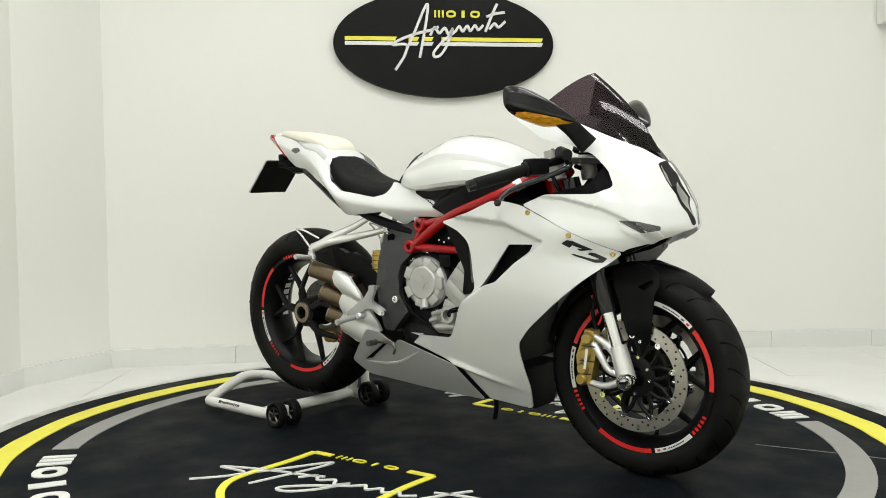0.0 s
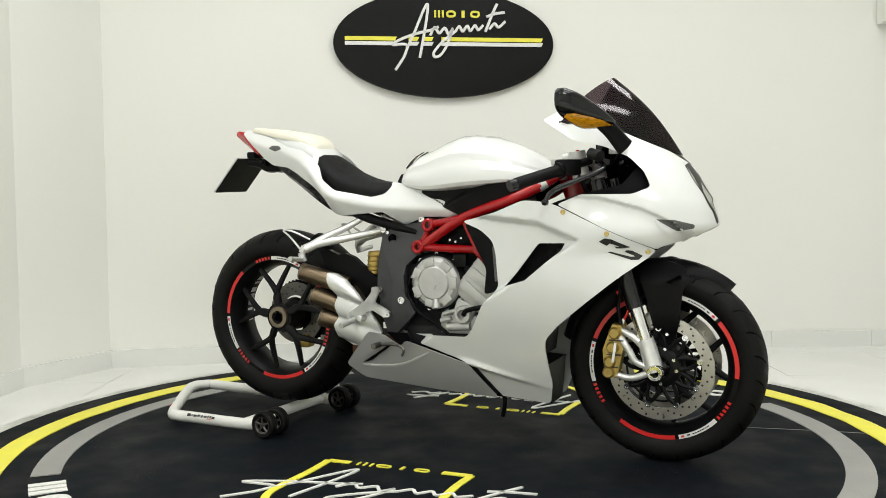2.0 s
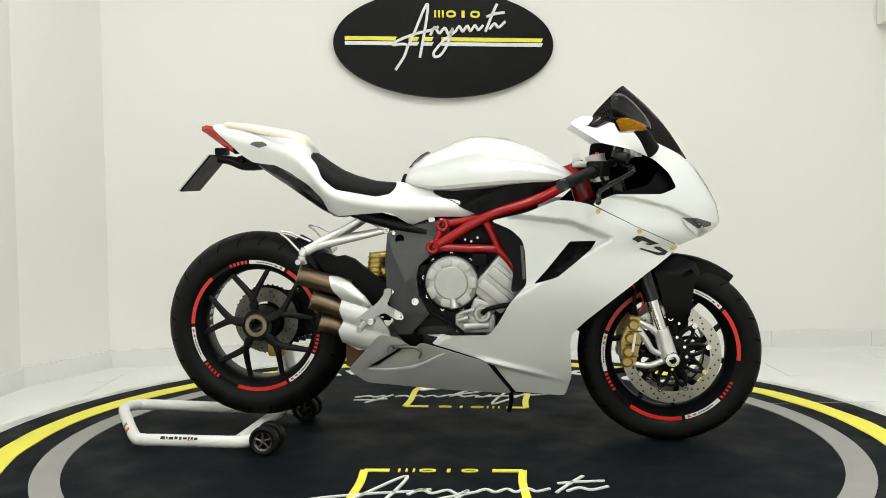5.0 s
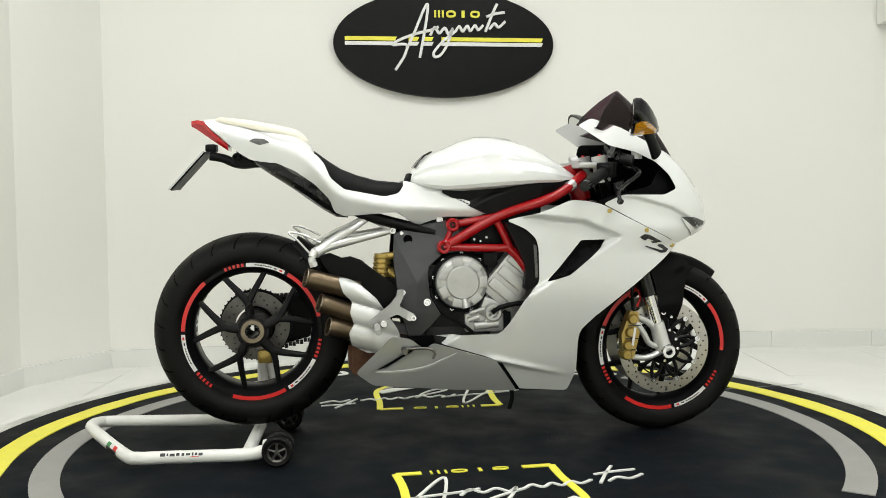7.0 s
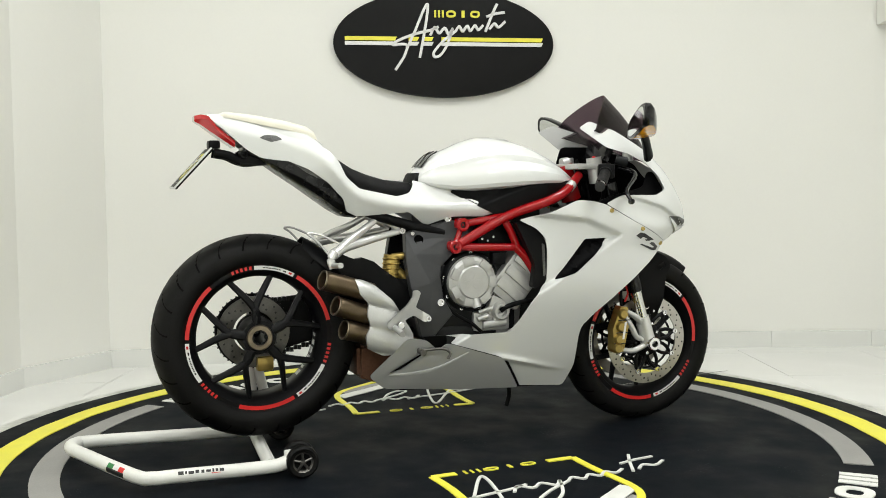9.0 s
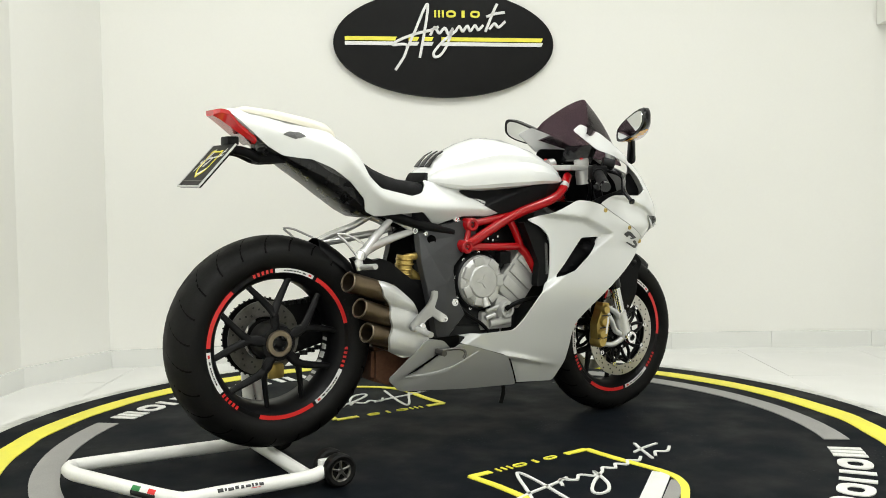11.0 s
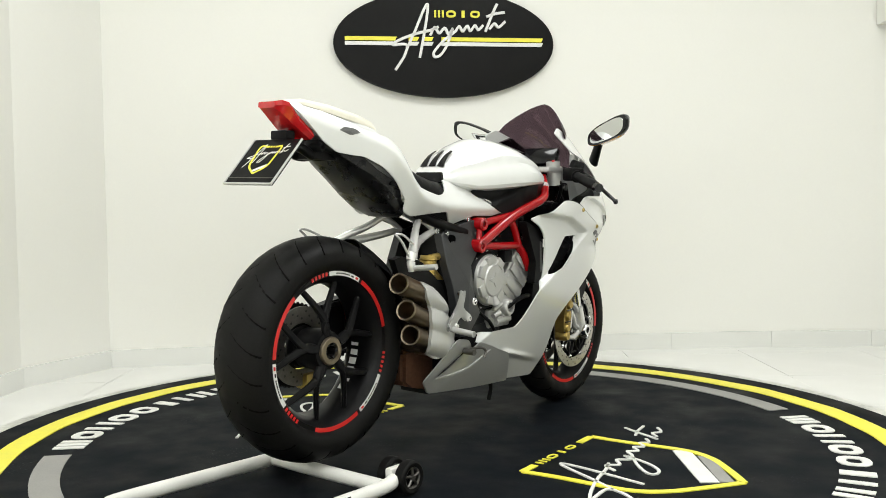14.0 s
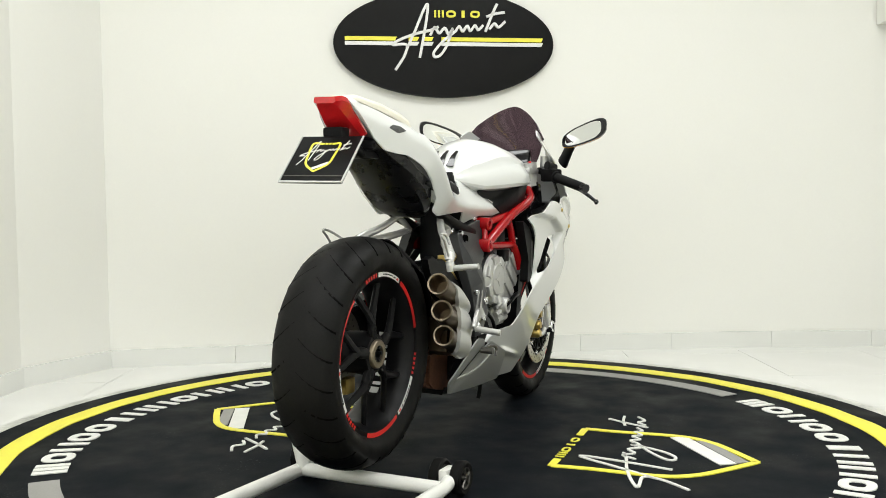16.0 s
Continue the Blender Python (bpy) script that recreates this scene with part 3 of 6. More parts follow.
def build_fairing(bike):
    for side in (-1, 1):
        f = part("side_fairing", panel(bmesh.new(), SIDE_FAIRING, flank, 0.005, 0.0059 if side < 0 else 0.02, [VENT], side), M_PEARL, bike, "glossy pearl-white side fairing with a slanted vent", angle=50)
        part("vent_lining", panel(bmesh.new(), [(0.27, 0.535), (0.39, 0.685), (0.49, 0.685), (0.475, 0.645), (0.36, 0.545)], proud(flank, -0.034), 0.004, 0.02, (), side), M_LINING, f, "dark lining behind the vent")
        for x, z in ((0.481, 0.769), (0.607, 0.706), (0.712, 0.652)):
            bm = bmesh.new()
            bolt(bm, x, side * (flank(x, z) - 0.001), z, 0.0075, 0.005, side)
            part("fairing_bolt", bm, M_BOLT, f, "small brass-coloured bolt")
        # two-stroke model emblem as slanted bars
        for q in ([(0.583, 0.683), (0.6, 0.693), (0.618, 0.69), (0.669, 0.666), (0.651, 0.664), (0.614, 0.678), (0.605, 0.671)], [(0.625, 0.669), (0.643, 0.668), (0.65, 0.663), (0.631, 0.663)], [(0.606, 0.652), (0.613, 0.654), (0.668, 0.638), (0.68, 0.639), (0.652, 0.653), (0.658, 0.658), (0.672, 0.656), (0.699, 0.64), (0.688, 0.629), (0.668, 0.629)]):
            part("emblem_bar", panel(bmesh.new(), q, proud(flank, 0.0016), 0.001, 0.01, (), side, 0.002), M_BLST, f, "black slanted emblem shape")
        n = part("nose_fairing", panel(bmesh.new(), NOSE, flank, 0.005, 0.006 if side < 0 else 0.012, (), side, 0.012), M_PEARL, bike, "glossy pearl-white nose fairing", angle=50)
        part("cockpit_lining", panel(bmesh.new(), COCKPIT if side > 0 else COCKPIT_LOW, lambda x, z: max(flank(x, z) - 0.035, 0.01), 0.004, 0.02, (), side), M_LINING, n, "black inner cockpit panel")
        lamp = [(FRONT(z) - d, z) for z, d in ((0.905, 0.001), (0.865, 0.0004), (0.80, 0.0004), (0.730, 0.0006), (0.722, 0.003), (0.76, 0.008), (0.81, 0.013), (0.855, 0.016), (0.897, 0.013))]
        h = part("headlight", panel(bmesh.new(), lamp, proud(flank, 0.0015), 0.002, 0.004, (), side, 0.004), M_GLOSSB, n, "dark glazed slanted headlight")
        inner = [(FRONT(z) - d, z) for z, d in ((0.845, 0.005), (0.80, 0.002), (0.745, 0.0015), (0.77, 0.006), (0.82, 0.010))]
        part("reflector", panel(bmesh.new(), inner, proud(flank, 0.0025), 0.001, 0.004, (), side, 0.004), M_CHROME, h, "bright reflector")
        part("trim", panel(bmesh.new(), [(FRONT(z) - d, z) for z, d in ((0.893, 0.011), (0.86, 0.0145), (0.83, 0.013), (0.865, 0.011))], proud(flank, 0.003), 0.001, 0.004, (), side, 0.003), M_CHROME, h, "thin bright trim")
        part("intake_mesh", panel(bmesh.new(), [(0.738, 0.745), (0.789, 0.742), (0.837, 0.727), (0.836, 0.716), (0.792, 0.709)], proud(flank, 0.0012), 0.001, 0.01, (), side, 0.004), M_MESH, n, "grey wire mesh in the nose intake")
        part("intake_lip", panel(bmesh.new(), [(0.736, 0.744), (0.791, 0.706), (0.834, 0.712), (0.835, 0.695), (0.801, 0.676), (0.755, 0.716)], proud(flank, 0.008), 0.006, 0.01, (), side, 0.004), M_PEARL, n, "white lip below the intake")
        d = part("radiator_duct", panel(bmesh.new(), DUCT, lambda x, z: 0.192, 0.03, 0.02, (), side), M_BLACKP, bike, "matt black radiator side duct")
        part("duct_mesh", panel(bmesh.new(), [(0.243, 0.665), (0.253, 0.66), (0.259, 0.56), (0.250, 0.555)], lambda x, z: 0.194, 0.004, 0.02, (), side, 0.004), M_MESH, d, "pale grille strip")
        b = part("belly_panel", panel(bmesh.new(), [(-0.210, 0.378), (-0.150, 0.368), (-0.118, 0.340), (-0.100, 0.332), (-0.078, 0.352), (0.130, 0.284), (0.211, 0.168), (0.0, 0.180), (-0.268, 0.206), (-0.325, 0.254)], belly, 0.005, 0.0055 if side < 0 else 0.02, (), side), M_SILVER, bike, "satin silver belly panel", angle=50)
        part("fold_slit", panel(bmesh.new(), [(-0.258, 0.263), (-0.140, 0.336), (-0.130, 0.335), (-0.225, 0.272)], lambda x, z: belly(x, z) + 0.0035, 0.004, 0.01, (), side, 0.002), M_GLOSSB, b, "dark slit along the fold")
        bm = bmesh.new()
        pts = [(-0.262, 0.256), (-0.20, 0.256), (-0.14, 0.262), (-0.09, 0.274), (-0.04, 0.297), (0.0, 0.316)]
        line = smooth_line([(x, side * (belly(x, z) - 0.001), z) for x, z in pts], 8)
        ring = [[p + Vector((0, side * a * k, c * k)) for a, c in ((-0.004, 0.004), (0.0045, 0.002), (0.0055, -0.001), (0.0, -0.012), (-0.004, -0.012))] for p, k in ((p, math.sin(math.pi * (0.06 + 0.88 * n / (len(line) - 1))) ** 0.6) for n, p in enumerate(line))]
        part("belly_blade", loft(bm, ring), M_SILVER, b, "raised curved blade", angle=50)
        part("notch_lining", panel(bmesh.new(), [(-0.155, 0.375), (-0.118, 0.335), (-0.10, 0.325), (-0.07, 0.35), (-0.075, 0.375)], lambda x, z: FLANK(z) - 0.020, 0.004, 0.02, (), side, 0.004), M_BLACKP, b, "black lining in the notch")
        part("gap_strip", panel(bmesh.new(), [(0.122, 0.283), (0.150, 0.276), (0.222, 0.172), (0.205, 0.172)], lambda x, z: FLANK(z) - 0.008, 0.003, 0.02, (), side, 0.003), M_GLOSSB, b, "dark slot between the panels")
        for x, z in ((-0.03, 0.322), (0.105, 0.280), (-0.23, 0.30)):
            bm = bmesh.new()
            bolt(bm, x, side * (FLANK(z) - 0.012), z, 0.006, 0.005, side)
            part("panel_bolt", bm, M_CHROME, b)
    bm = bmesh.new()
    loft(bm, [[(x, s * 0.055, z) for s in (-1, 1)] + [(x, s * 0.10, z + 0.13) for s in (1, -1)] for x, z in ((-0.20, 0.185), (0.38, 0.155))])
    part("belly_tray", bm, M_BLACKP, bike, "black tray under the engine")
    bm = bmesh.new()
    tube(bm, [(0.205, -0.02, 0.17), (0.207, -0.022, 0.13), (0.198, -0.02, 0.09)], 0.008)
    part("drain_hose", bm, M_BLACKP, bike, "short black drain hose")
    bm = bmesh.new()
    loft(bm, [[(x0, -w, z0), (x0, w, z0), (x0 + 0.05, w, z1), (x0 + 0.05, -w, z1)] for x0, w, z0, z1 in ((0.30, 0.118, 0.30, 0.66), (0.34, 0.118, 0.30, 0.66))])
    part("radiator", bm, M_DARKG, bike, "dark finned radiator behind the front wheel")
    for side in (-1, 1):
        part("under_nose", panel(bmesh.new(), [(0.52, 0.70), (0.55, 0.605), (0.72, 0.650), (0.772, 0.672), (0.79, 0.69), (0.77, 0.715)], lambda x, z: 0.088 - 0.25 * max(0.0, x - 0.66), 0.02, 0.02, (), side, 0.01), M_LINING, bike, "black panel under the nose")
    bm = bmesh.new()
    box(bm, 0.43, 0.70, -0.13, 0.13, 0.66, 0.80, 0.02)
    part("nose_frame", bm, M_GLOSSB, bike, "black nose sub-frame")
    # screen
    rows = []
    for i in range(13):
        s = i / 12
        row = []
        for j in range(25):
            a = -1 + j / 12
            q = abs(a)
            top = Vector((0.578 - 0.125 * q ** 1.3, 0.164 * a, 1.168 - 0.125 * q ** 1.6 - 0.012 * step_up(q, 0.80, 0.86)))
            low = Vector((0.782 - 0.332 * q, 0.163 * math.copysign(q ** 0.8, a), 0.926 + 0.110 * q))
            p = top.lerp(low, s)
            p.y += math.copysign(0.03 * q * math.sin(math.pi * s) * (1 - q), a)
            row.append(p + Vector((0.012, 0, 0.012)) * math.sin(math.pi * s) * (1 - q))
        rows.append(row)
    bm = patch(bmesh.new(), rows, 0.003, lambda p: (Vector((0.42, 0, 0.93)) - p).normalized())
    part("windscreen", bm, M_SCREEN, bike, "dark smoked double-bubble windscreen", angle=60)


def build_mirrors(bike):
    for side in (-1, 1):
        bm = bmesh.new()
        tube(bm, [(0.652, side * 0.178, 0.950), (0.640, side * 0.190, 0.968), (0.620, side * 0.210, 0.998), (0.596, side * 0.232, 1.024)], 0.029, 6, 14, r_end=0.022, flat=0.55)
        m = part("mirror_stalk", bm, M_BLACKP, bike, "matt black mirror stalk")
        rings = []
        for s, k in ((0.0, 0.965), (0.006, 1.0), (0.022, 1.0), (0.042, 0.88), (0.062, 0.66), (0.080, 0.40), (0.092, 0.14)):
            ring = []
            for j in range(32):
                a = 2 * math.pi * j / 32
                u, v = math.cos(a), math.sin(a)
                y = 0.292 + 0.090 * math.copysign(abs(u) ** 0.72, u)
                z = 1.056 + (0.038 + 0.05 * (y - 0.292)) * math.copysign(abs(v) ** 0.62, v) + 0.33 * (y - 0.292)
                y, z = 0.230 + (y - 0.230) * k, 1.018 + (z - 1.018) * k
                ring.append(Vector((0.530 + s - 0.26 * (y - 0.290), side * y, z)))
            rings.append(ring)
        shell = part("mirror_shell", loft(bmesh.new(), rings), M_GLOSSB, m, "gloss black mirror shell", angle=50)
        ring = rings[0]
        mid = sum(ring, Vector()) / len(ring)
        bm = loft(bmesh.new(), [[mid + (p - mid) * f + Vector((dx, 0, 0)) for p in ring] for f, dx in ((0.86, -0.0006), (0.85, -0.0016))])
        part("mirror_glass", bm, M_MIRR, m, "mirror glass")
        lens = []
        for i, a0, a1 in ((1, 17, 26.5), (2, 17, 27.5), (3, 17, 28), (4, 18, 27.5), (5, 19, 26)):
            mid = sum(rings[i], Vector()) / len(rings[i])
            row = []
            for q in range(9):
                j = a0 + (a1 - a0) * q / 8
                p = rings[i][int(j)].lerp(rings[i][(int(j) + 1) % 32], j - int(j))
                row.append(mid + (p - mid) * 1.025 + Vector((0.0025, 0, 0)))
            lens.append(row)
        bm = patch(bmesh.new(), lens, 0.002, lambda p: (Vector((0.56, side * 0.27, 1.05)) - p).normalized())
        part("indicator", bm, M_AMBER, m, "amber indicator lens")


TANK = [(-0.143, 0.878, 0.864, 0.045), (-0.125, 0.905, 0.858, 0.075), (-0.105, 0.930, 0.85, 0.090), (-0.07, 0.955, 0.842, 0.106), (-0.03, 0.970, 0.835, 0.122), (0.03, 0.996, 0.835, 0.142), (0.08, 1.011, 0.838, 0.158), (0.13, 1.012, 0.842, 0.170), (0.20, 1.001, 0.848, 0.180), (0.26, 0.981, 0.853, 0.176), (0.32, 0.951, 0.856, 0.160), (0.366, 0.921, 0.858, 0.130), (0.41, 0.890, 0.860, 0.085), (0.435, 0.875, 0.861, 0.050)]


def build_tank(bike):
    shape = [(0.80, 0.0), (0.95, 0.05), (0.995, 0.12), (1.0, 0.22), (0.985, 0.34), (0.93, 0.45), (0.885, 0.53), (0.875, 0.60), (0.86, 0.655), (0.72, 0.785), (0.50, 0.905), (0.26, 0.975), (0.08, 1.0)]
    full = shape + [(-y, z) for y, z in reversed(shape)]
    fine = []
    for a, b in zip(TANK, TANK[1:]):
        fine += [tuple(p + (q - p) * s for p, q in zip(a, b)) for s in (0.0, 0.33, 0.67)]
    fine.append(TANK[-1])
    rings = [[(x, w * y, lo + (hi - lo) * z) for y, z in full] for x, hi, lo, w in fine]
    t = part("fuel_tank", loft(bmesh.new(), rings), M_PEARL, bike, "sculpted pearl-white fuel tank", angle=22)
    bm = bmesh.new()
    lathe(bm, [(0.001, 0.006), (0.03, 0.006), (0.036, 0.003), (0.036, -0.01)], 32, "z", Matrix.Translation((0.17, 0, 1.002)) @ pose(0, 0, 0, 0, 6, 0), closed=False)
    part("filler_cap", bm, M_ALU, t, "flush round filler cap")
    bm = loft(bmesh.new(), [[(px + 0.004 * abs(s), s * w, pz) for s in (-1, -0.5, 0, 0.5, 1)] + [(px + 0.03, s * w, pz - 0.004) for s in (1, -1)] for px, w, pz in ((-0.154, 0.060, 0.862), (-0.151, 0.057, 0.874), (-0.147, 0.053, 0.885), (-0.142, 0.049, 0.893))])
    part("tank_tail", bm, M_SEAT, t, "black wedge between seat and tank", angle=60)
    # tank protector: dark ribbed pieces at the rear
    for y0 in (-0.034, 0.0, 0.034):
        bm = bmesh.new()
        pts = [(-0.121, 0.912), (-0.105, 0.932), (-0.085, 0.950), (-0.06, 0.963)]
        rows = [[(x - 0.002, y0 + d * (1 - 0.25 * i), z + 0.003 - 0.25 * (y0 + d) ** 2 * 4) for d in (-0.013, -0.005, 0.005, 0.013)] for i, (x, z) in enumerate(pts)]
        patch(bm, rows, 0.003, lambda p: Vector((0.5, 0, -0.8)))
        part("tank_pad", bm, M_GLOSSB, t, "dark protective tank pad strip")
    for side in (-1, 1):
        k = part("knee_panel", panel(bmesh.new(), [(-0.045, 0.833), (-0.004, 0.851), (0.113, 0.857), (0.248, 0.867), (0.42, 0.868), (0.383, 0.836), (0.293, 0.793), (0.112, 0.756), (0.070, 0.774)], lambda x, z: float(np.interp(x, [-0.05, 0.05, 0.12, 0.2, 0.3], [0.116, 0.132, 0.142, 0.152, 0.150])) - 0.35 * max(0.0, x - 0.28) + 0.16 * (z - 0.80) - 0.02 * step_up(-below(x, z, (0.10, 0.80), (0.25, 0.865)), 0.0, 0.025), 0.006, 0.007 if side < 0 else 0.02, (), side), M_BLACKP, bike, "matt black moulded knee panel", angle=30)


TAIL_W = ([-0.8, -0.7, -0.6, -0.5, -0.44, -0.39, -0.34, -0.28, -0.15, -0.04, 0.12], [0.048, 0.074, 0.102, 0.136, 0.155, 0.158, 0.145, 0.128, 0.116, 0.116, 0.13])
TAIL_CREASE = ([-0.8, -0.758, -0.657, -0.584, -0.493, -0.44, -0.401, -0.362, -0.274, -0.184, 0.12], [1.045, 1.029, 0.998, 0.984, 0.952, 0.911, 0.858, 0.819, 0.799, 0.785, 0.775])
TAIL_SIDE = [(-0.79, 1.058), (-0.696, 1.048), (-0.646, 1.034), (-0.562, 1.0), (-0.489, 0.985), (-0.438, 0.953), (-0.414, 0.926), (-0.395, 0.88), (-0.353, 0.844), (-0.224, 0.819), (-0.178, 0.829), (-0.16, 0.853), (-0.162, 0.87), (-0.027, 0.839), (0.119, 0.767), (0.068, 0.751), (-0.031, 0.752), (-0.079, 0.737), (-0.116, 0.723), (-0.183, 0.769), (-0.295, 0.761), (-0.352, 0.757), (-0.384, 0.772), (-0.398, 0.811), (-0.445, 0.861), (-0.506, 0.903), (-0.563, 0.928), (-0.591, 0.93), (-0.641, 0.937), (-0.684, 0.963), (-0.709, 0.986)]


TAIL_WIDE, TAIL_LINE = table_of(*TAIL_W, 0.04), table_of(*TAIL_CREASE, 0.03)


def tail_flank(x, z):
    """Half the width of the tail, widest along the crease that runs down it."""
    w = TAIL_WIDE(x)
    d = z - TAIL_LINE(x)
    soft = 0.007 * math.log(1 + math.exp(min(60.0, abs(d) / 0.007))) - 0.0049
    return w - (0.6 if d > 0 else 0.3 + 0.6 * step_up(x, -0.5, -0.4)) * soft * (abs(d) / (abs(d) + 0.004))


def build_tail(bike):
    for side in (-1, 1):
        m = part("tail_side_panel", panel(bmesh.new(), TAIL_SIDE, tail_flank, 0.005, 0.0065 if side < 0 else 0.02, (), side, 0.010), M_PEARL, bike, "pearl-white tail panel running under the seat", angle=50)
        part("tail_grille", panel(bmesh.new(), [(-0.648, 0.997), (-0.63, 1.006), (-0.598, 1.004), (-0.581, 0.992), (-0.614, 0.984)], proud(tail_flank, 0.0012), 0.002, 0.012, (), side, 0.005), M_MESH, m, "grey mesh grille in the tail")
        part("panel_trim", panel(bmesh.new(), [(-0.020, 0.832), (0.000, 0.824), (0.105, 0.770), (0.085, 0.770), (-0.028, 0.824)], proud(tail_flank, 0.0012), 0.001, 0.02, (), side, 0.004), M_CAN, m, "thin grey inlay strip")
        for k in range(9):
            x0 = -0.012 + 0.0105 * k
            z0 = 0.8235 - 0.0053 * k
            part("panel_mark", panel(bmesh.new(), [(x0, z0), (x0 + 0.0075, z0 - 0.0038), (x0 + 0.0045, z0 - 0.0065), (x0 - 0.003, z0 - 0.0027)], proud(tail_flank, 0.0020), 0.0005, 0.02, (), side, 0.001), M_REDST if k < 2 else M_DARKG, m)
        bm = bmesh.new()
        bolt(bm, -0.045, side * 0.086, 0.742, 0.012, 0.01, side)
        part("panel_bolt", bm, M_CHROME, m)
    # top shell between the side panels
    rings = []
    for x, hi, lo in ((-0.797, 1.066, 1.046), (-0.78, 1.070, 1.036), (-0.74, 1.070, 1.012), (-0.68, 1.060, 0.985), (-0.62, 1.050, 0.965), (-0.56, 1.038, 0.95), (-0.50, 1.020, 0.93), (-0.455, 0.985, 0.90), (-0.42, 0.915, 0.87), (-0.385, 0.868, 0.80), (-0.355, 0.843, 0.79), (-0.32, 0.829, 0.785), (-0.20, 0.808, 0.775)):
        w = float(np.interp(x, [-0.80, -0.78, -0.70, -0.60, -0.50, -0.45, -0.40, -0.2], [0.036, 0.044, 0.056, 0.074, 0.098, 0.108, 0.10, 0.09]))
        half = [(w * 0.80, 0.0), (w * 0.97, 0.15), (w * 1.02, 0.40), (w * 0.98, 0.62), (w * 0.86, 0.84), (w * 0.66, 0.97), (w * 0.3, 1.0)]
        rings.append([(x, y, lo + (hi - lo) * z) for y, z in half] + [(x, -y, lo + (hi - lo) * z) for y, z in reversed(half)])
    tail = part("tail_unit", loft(bmesh.new(), rings), M_PEARL, bike, "pointed pearl-white tail shell", angle=28)
    for side in (-1, 1):
        part("under_grille", panel(bmesh.new(), [(-0.556, 0.927), (-0.491, 0.914), (-0.434, 0.884), (-0.394, 0.852), (-0.443, 0.862), (-0.51, 0.893)], lambda x, z: float(np.interp(x, [-0.56, -0.50, -0.45, -0.39], [0.094, 0.109, 0.114, 0.104])), 0.004, 0.02, (), side, 0.01), M_MESH, tail, "grey mesh below the tail")
        part("under_fin", panel(bmesh.new(), [(-0.459, 0.862), (-0.39, 0.846), (-0.382, 0.831), (-0.397, 0.833), (-0.465, 0.850)], lambda x, z: float(np.interp(x, [-0.56, -0.50, -0.45, -0.38], [0.097, 0.112, 0.117, 0.106])), 0.012, 0.02, (), side, 0.004), M_BLACKP, tail, "black fin under the tail")
        bm = bmesh.new()
        lathe(bm, [(0.003, 0.002 * side), (0.007, 0.010 * side), (0.011, 0.009 * side), (0.013, 0.0), (0.013, -0.03 * side)], 20, "y", Matrix.Translation((-0.690, side * 0.058, 0.948)), closed=False)
        part("grab_boss", bm, M_BLACKP, tail, "black boss under the tail")
    light = [[(x, s * w * f, z) for s, f, z in ((-1, 0.74, z0), (-1, 1.0, z1 - 0.012), (-1, 0.93, z1), (1, 0.93, z1), (1, 1.0, z1 - 0.012), (1, 0.74, z0))] for x, w, z0, z1 in ((-0.830, 0.032, 1.046, 1.062), (-0.812, 0.042, 1.036, 1.066), (-0.790, 0.047, 1.020, 1.062), (-0.765, 0.053, 1.002, 1.030), (-0.715, 0.060, 0.968, 0.988))]
    part("tail_light", loft(bmesh.new(), light), M_LAMPR, tail, "faceted red tail-light lens", angle=20)
    under = []
    for x, hi, lo, w in ((-0.69, 0.97, 0.950, 0.050), (-0.634, 0.955, 0.926, 0.072), (-0.585, 0.94, 0.892, 0.088), (-0.523, 0.93, 0.852, 0.103), (-0.461, 0.90, 0.808, 0.112), (-0.413, 0.86, 0.774, 0.106), (-0.377, 0.83, 0.754, 0.088), (-0.34, 0.80, 0.750, 0.065)):
        under.append([(x, y * w, lo + (hi - lo) * z) for y, z in ((-0.50, 0.0), (-0.78, 0.10), (-0.95, 0.32), (-1, 0.6), (-0.98, 1), (0.98, 1), (1, 0.6), (0.95, 0.32), (0.78, 0.10), (0.50, 0.0))])
    part("undertail", loft(bmesh.new(), under), M_UNDER, tail, "gloss black undertail", angle=25)
    pad = []
    for x, hi, lo, w in ((-0.765, 1.074, 1.066, 0.035), (-0.74, 1.084, 1.064, 0.055), (-0.65, 1.074, 1.045, 0.078), (-0.55, 1.056, 1.025, 0.088), (-0.50, 1.043, 1.005, 0.090), (-0.475, 1.026, 0.985, 0.084), (-0.462, 1.005, 0.975, 0.068)):
        pad.append([(x, y * w * 0.86, lo - 0.006 + (hi - 0.002 - lo) * z) for y, z in ((-1, 0), (-1.02, 0.4), (-0.92, 0.8), (-0.7, 1), (0.7, 1), (0.92, 0.8), (1.02, 0.4), (1, 0))])
    part("pillion_pad", loft(bmesh.new(), pad), M_PAD, bike, "cream leather pillion pad", angle=50)
    seat = []
    for x, hi, lo, w in ((-0.470, 0.985, 0.93, 0.080), (-0.445, 0.967, 0.90, 0.108), (-0.40, 0.934, 0.868, 0.124), (-0.36, 0.908, 0.842, 0.130), (-0.31, 0.888, 0.826, 0.124), (-0.25, 0.871, 0.816, 0.122), (-0.20, 0.866, 0.810, 0.112), (-0.165, 0.862, 0.815, 0.085), (-0.148, 0.852, 0.826, 0.055)):
        seat.append([(x, y * w * 0.90, lo + (hi - lo) * z) for y, z in ((-0.98, 0), (-1.03, 0.3), (-0.98, 0.62), (-0.8, 0.9), (-0.45, 1), (0.45, 1), (0.8, 0.9), (0.98, 0.62), (1.03, 0.3), (0.98, 0))])
    part("rider_seat", loft(bmesh.new(), seat), M_SEAT, bike, "black vinyl rider seat", angle=50)
    # plate carrier
    bm = bmesh.new()
